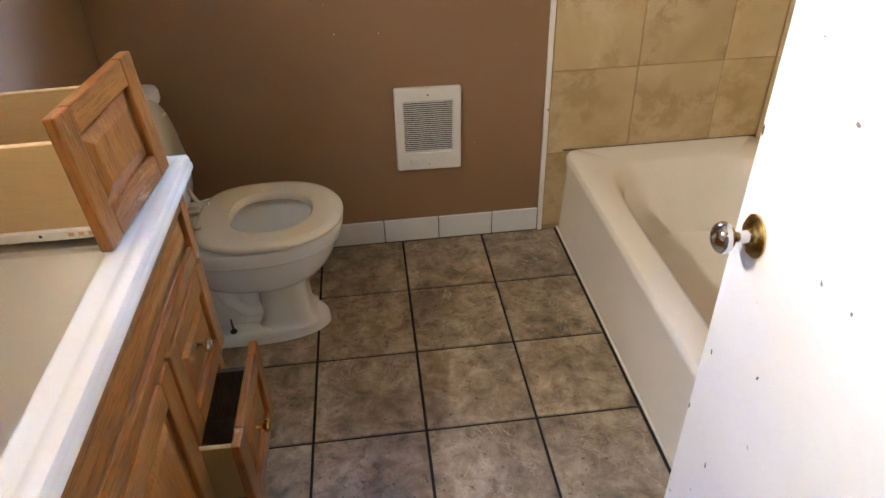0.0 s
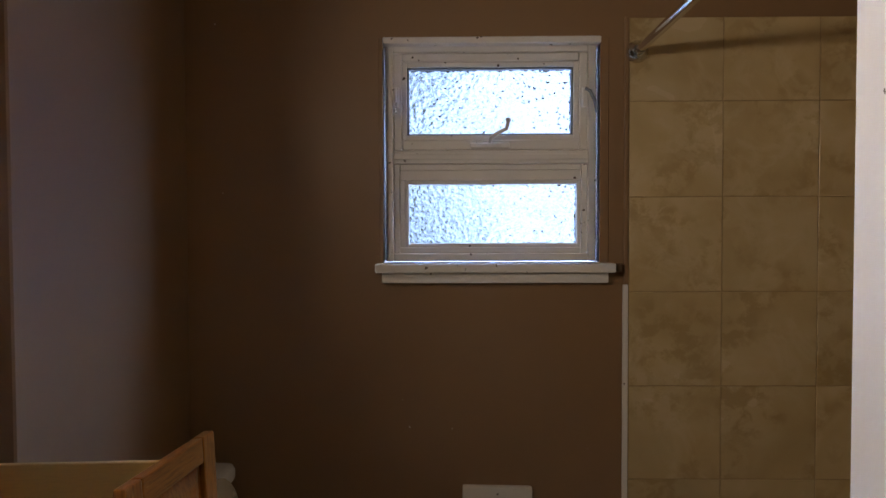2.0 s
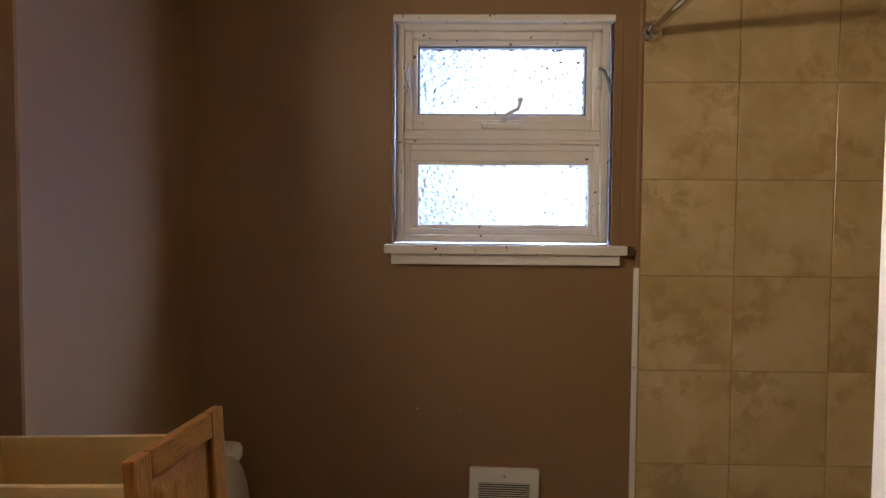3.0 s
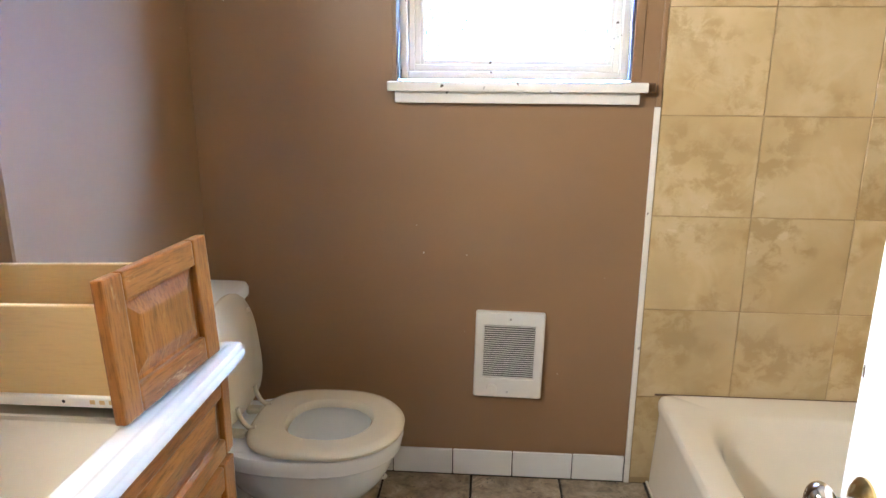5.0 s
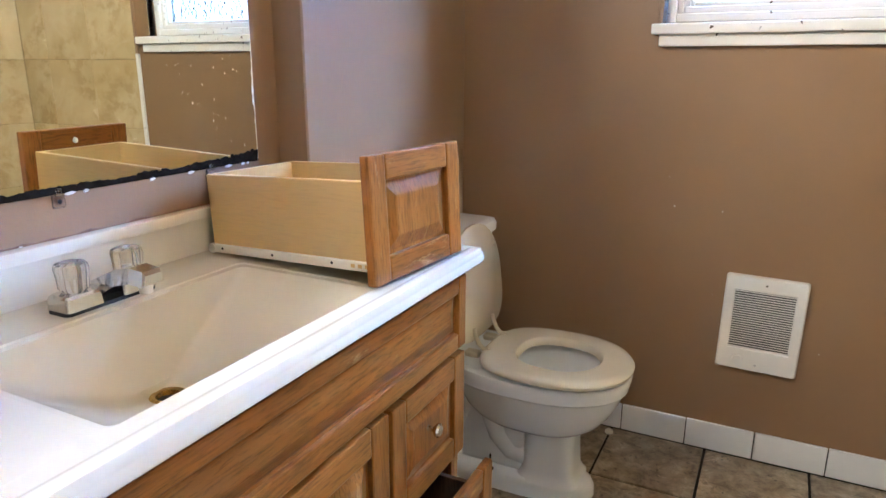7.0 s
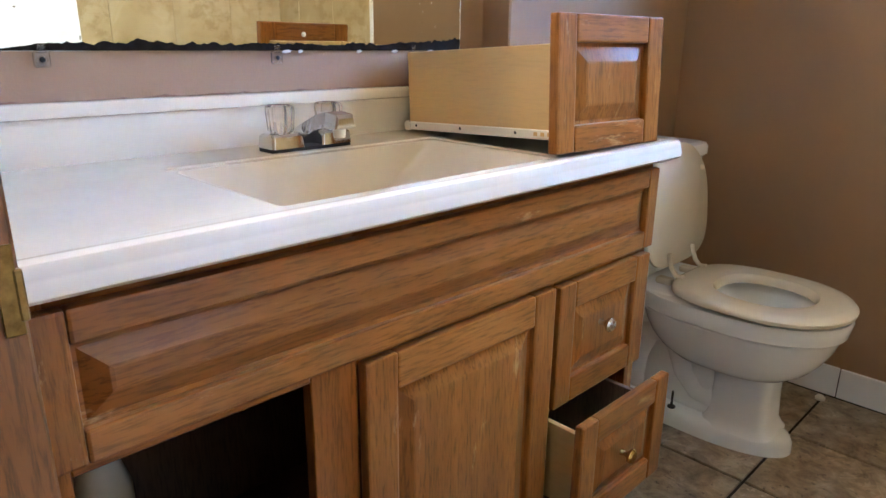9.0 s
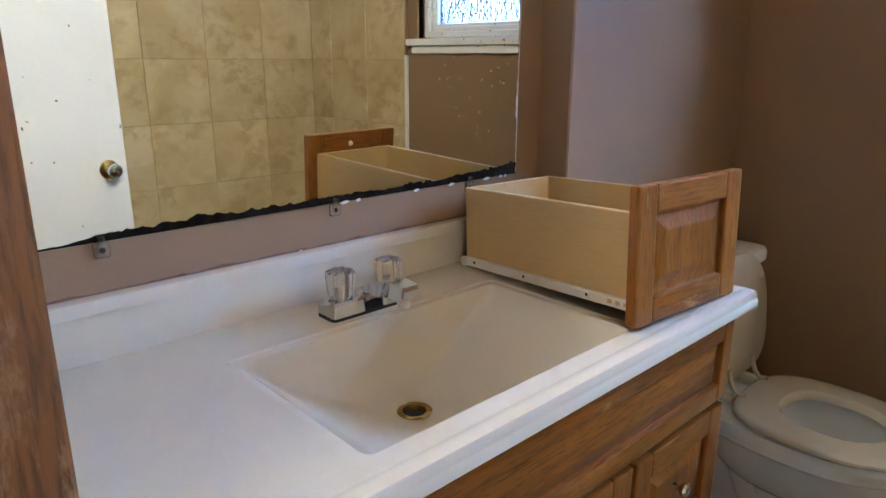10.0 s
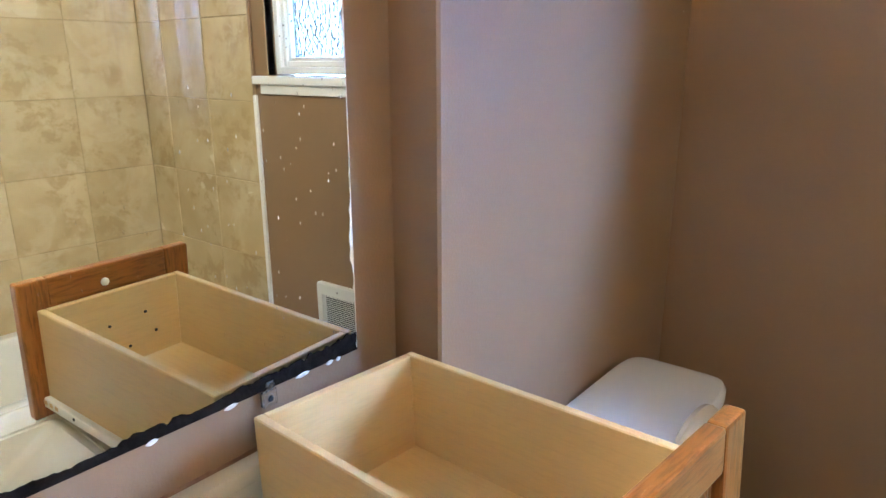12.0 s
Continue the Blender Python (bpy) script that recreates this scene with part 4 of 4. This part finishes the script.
loft(bm, [spout_ring(FX - 0.022, CZ + 0.006, CZ + 0.030, 0.020), spout_ring(FX, CZ + 0.008, CZ + 0.040, 0.020), spout_ring(FX + 0.050, CZ + 0.036, CZ + 0.062, 0.018), spout_ring(FX + 0.088, CZ + 0.046, CZ + 0.071, 0.0205), spout_ring(FX + 0.118, CZ + 0.044, CZ + 0.068, 0.0205), spout_ring(FX + 0.122, CZ + 0.047, CZ + 0.062, 0.0185)])
part("spout", bm, CHROME, faucet)
part("aerator", lathe([(0, 0), (0.010, 0), (0.012, 0.018), (0, 0.018)], pose(FX + 0.102, FY, CZ + 0.029), 16), PLASTIC, faucet, "", 40)

# mirror, its eaten lower edge, and clips
MY0, MY1, MZ0, MZ1 = DOORWALL + 0.005, -0.950, 0.998, 1.74
mirror = thing("wall_mirror", (LEFT, -1.48, MZ0), "large frameless mirror with a blackened lower edge", "mirror")
part("mirror_glass", boxed(LEFT + 0.001, LEFT + 0.006, MY0, MY1, MZ0, MZ1), MIRROR, mirror)
bm = bmesh.new()
pts = []
n = 300
for i in range(n + 1):
    y = MY0 + (MY1 - MY0) * i / n
    h = 0.012 + 0.004 * noise.noise((y * 14, 0, 3.1)) + 0.005 * noise.noise((y * 55, 1.7, 0)) + 0.003 * noise.noise((y * 140, 4.0, 0)) + 0.014 * max(0.0, (y + 1.25) / 0.30) ** 1.5
    h += 0.004 * abs(noise.noise((y * 75, 8.2, 0)))
    h *= 0.30 + 0.70 * min(1.0, max(0.0, (y + 1.88) / 0.10))
    pts.append((y, max(0.0015, h)))
rows_ = []
for y, h in pts:
    rows_.append([Vector((LEFT + 0.0062, y, MZ0 + 0.0005)), Vector((LEFT + 0.0062, y, MZ0 + h)), Vector((LEFT + 0.0068, y, MZ0 + h)), Vector((LEFT + 0.0068, y, MZ0 + 0.0005))])
loft(bm, rows_)
chip = bmesh.new()
rows_ = []
for i in range(181):
    z = MZ0 + 0.004 + (MZ1 - MZ0 - 0.008) * i / 180
    w = max(0.0006, 0.0012 + 0.006 * noise.noise((z * 22, 5.5, 0)) + 0.003 * noise.noise((z * 90, 1.5, 0)))
    rows_.append([Vector((LEFT + 0.0062, MY1 - w, z)), Vector((LEFT + 0.0062, MY1, z)), Vector((LEFT + 0.0068, MY1, z)), Vector((LEFT + 0.0068, MY1 - w, z))])
loft(chip, rows_)
part("chipped_side", chip, WHITE, mirror, "ragged white paint along the mirror's side")
part("corroded_edge", bm, BLACKEDGE, mirror, "flaking black band of lost silvering")
for y, w in ((-1.415, 0.020), (-1.385, 0.011), (-1.245, 0.014), (-1.150, 0.018), (-1.045, 0.022), (-1.000, 0.012), (-0.985, 0.008)):
    bm = bmesh.new()
    loft(bm, [[Vector((LEFT + x, y + a * w * 0.55 * k, MZ0 - 0.001 + b * 0.004 * k)) for a, b in ((-1, -0.2), (-0.4, -0.8), (0.5, -0.5), (1, 0.3), (0.3, 0.9), (-0.6, 0.6))] for x, k in ((0.0066, 1.0), (0.0078, 0.75))])
    part("paint_flake", bm, WHITE, mirror, "white flake of old paint")
clip = thing("mirror_clip", (0, 0, 0), "clear plastic mirror clip with a screw", "mirror clip", "clips under the mirror", m=pose(LEFT, -1.826, 0.993))
part("clip_body", boxed(0.001, 0.0085, -0.011, 0.011, -0.018, 0.004, 0.002), ACRYLIC, clip)
part("clip_tongue", boxed(0.0070, 0.0100, -0.006, 0.006, 0.002, 0.016, 0.001), ACRYLIC, clip)
part("screw", lathe([(0, 0), (0.0042, 0), (0.003, 0.0018), (0, 0.002)], pose(0.0085, 0, -0.007, 0, 90, 0), 10), DARK, clip)
copy_thing(clip, pose(LEFT, -1.436, 0.993))
copy_thing(clip, pose(LEFT, -1.097, 0.993))

# light fixture above the mirror: a round metal pan with a flat lit front
LY, LZ = -1.42, 1.868
sconce = thing("vanity_light", (LEFT, LY, LZ), "round white metal wall light with a lit diffuser", "wall light")
part("housing", lathe([(0, 0), (0.078, 0), (0.078, 0.006), (0.066, 0.014), (0.064, 0.057), (0.061, 0.060), (0.058, 0.058), (0.058, 0.024), (0.0, 0.024)], pose(LEFT, LY, LZ, 0, 90, 0), 32), HEATERW, sconce, "", 35)
part("diffuser", lathe([(0, 0), (0.057, 0), (0.057, 0.006), (0.050, 0.009), (0, 0.010)], pose(LEFT + 0.024, LY, LZ, 0, 90, 0), 32), DIFFUSER, sconce, "lit flat diffuser", 35)

# the loose drawer lying on the countertop
loose = thing("loose_drawer", (0, 0, 0), "empty oak-fronted drawer lying on the countertop", "drawer", m=pose(-1.013, -1.064, 0.8385, 0, -3.0, -5.0))
raised_panel(loose, 0.292, 0.226, 0.020, 0.046, Matrix.Identity(4))
part("drawer_side", boxed(-0.436, -0.021, -0.122, -0.110, 0.030, 0.180, 0.0015), MAPLE_X, loose)
part("drawer_side", boxed(-0.436, -0.021, 0.110, 0.122, 0.030, 0.180, 0.0015), MAPLE_X, loose)
part("drawer_back", boxed(-0.436, -0.424, -0.110, 0.110, 0.034, 0.180, 0.0015), MAPLE_Y, loose)
part("drawer_subfront", boxed(-0.033, -0.021, -0.110, 0.110, 0.034, 0.180, 0.0015), MAPLE_Y, loose)
part("drawer_bottom", boxed(-0.424, -0.033, -0.110, 0.110, 0.040, 0.046), MAPLE_X, loose)
for s in (-1, 1):
    bm = bmesh.new()
    ya, yb = (-0.132, -0.122) if s < 0 else (0.122, 0.132)
    box(bm, -0.436, -0.024, ya, yb, 0.024, 0.038, 0.0015)
    box(bm, -0.436, -0.024, min(ya, yb) + (0 if s < 0 else -0.012), max(ya, yb) + (0.012 if s < 0 else 0), 0.022, 0.0255, 0.0005)
    rail_ = part("slide_rail", bm, PLASTIC, loose, "cream enamelled metal slide rail")
    part("slide_roller", lathe([(0, 0), (0.010, 0), (0.010, 0.006), (0, 0.006)], pose(-0.430, -0.134 if s < 0 else 0.128, 0.030, -90, 0, 0), 16), PLASTIC, rail_, "", 40)
    for x in (-0.40, -0.26, -0.11):
        part("screw", lathe([(0, 0), (0.003, 0), (0.002, 0.0012), (0, 0.0014)], pose(x, s * 0.132, 0.031, 90 if s < 0 else -90, 0, 0), 8), DARK, rail_)
for y, z in ((0.045, 0.128), (-0.020, 0.122), (0.062, 0.088), (-0.070, 0.090), (0.012, 0.075)):
    part("screw", lathe([(0, 0), (0.003, 0), (0.002, 0.002), (0, 0.0025)], pose(-0.033, y, z, 0, -90, 0), 8), DARK, loose)
for y, z, k in ((-0.012, 0.196, 1.0),):
    part("glue_dab", lathe([(0, 0), (0.007 * k, 0), (0.006 * k, 0.003), (0.003 * k, 0.0045), (0, 0.005)], pose(-0.020, y, z, 0, -90, 0), 12), PLASTIC, loose, "dried pale dab of glue", 45)
for k in range(3):
    part("rail_slot", boxed(-0.0335 - 0.016 * k, -0.0245 - 0.016 * k, -0.1328, -0.1318, 0.0275, 0.0345, 0.0004), MAPLE_X, loose, "tan slot in the slide rail")

# ---- tiles of the tub walls and the floor ----
TILES = {}


def tile_mesh(w, h, t, name, material):
    """A tile with its face at z = 0, w along x, h along y, with eased edges."""
    key = (round(w, 4), round(h, 4), name)
    if key not in TILES:
        bm = bmesh.new()
        e = 0.0016
        loft(bm, [[Vector((-w / 2 + i, -h / 2 + i, z)), Vector((w / 2 - i, -h / 2 + i, z)), Vector((w / 2 - i, h / 2 - i, z)), Vector((-w / 2 + i, h / 2 - i, z))] for i, z in ((0, -t), (0, -e), (e, 0))])
        TILES[key] = mesh_of(name, bm, material)
    return TILES[key]


def lay(parent, us, vs, gap, t, name, material, placed, wobble=0.0004):
    """Tiles between the joint lines us and vs; placed turns (u, v, lift) into a pose."""
    for a, b in zip(us, us[1:]):
        for c, d in zip(vs, vs[1:]):
            ob = new(name, tile_mesh(b - a - gap, d - c - gap, t, name, material))
            ob.parent = parent
            ob.matrix_basis = placed((a + b) / 2, (c + d) / 2, random.uniform(-wobble, wobble))


ROWS_Z = [0.02, 0.3245, 0.629, 0.9335, 1.238, 1.5425, 1.847, 2.112]
TOP_Z = 2.112
solid("wall_tile_bed", boxed(0.002, RIGHT, -0.006, 0.0, 0.0, TOP_Z), GROUT_WALL, "tan grout behind the tub tiles", "grout", "structure")
lay(wall_far, [0.003, 0.301, 0.606, RIGHT - 0.009], ROWS_Z, 0.0022, 0.006, "wall_tile", WALLTILE, lambda u, v, k: pose(u, -0.0085 + k, v, 90, 0, 0))
solid("wall_tile_bed", boxed(RIGHT - 0.006, RIGHT, TUB_END, -0.007, 0.30, TOP_Z), GROUT_WALL, "tan grout behind the tub tiles", "grout", "structure")
lay(wall_east, [TUB_END + 0.001, -1.225, -0.919, -0.613, -0.308, -0.010], ROWS_Z[1:], 0.0022, 0.006, "wall_tile", WALLTILE, lambda u, v, k: pose(RIGHT - 0.0085 + k, u, v, 90, 0, -90))
fx = [LEFT + 0.002] + [-0.234 - 0.3035 * k for k in range(4, -1, -1)] + [0.071]
fy = [-0.924 - 0.308 * k for k in range(8, 0, -1)] + [-0.924, -0.616, -0.308, -0.003]
lay(floor, fx, fy, 0.0084, 0.008, "floor_tile", FLOORTILE, lambda u, v, k: pose(u, v, k, 0, 0, 0))
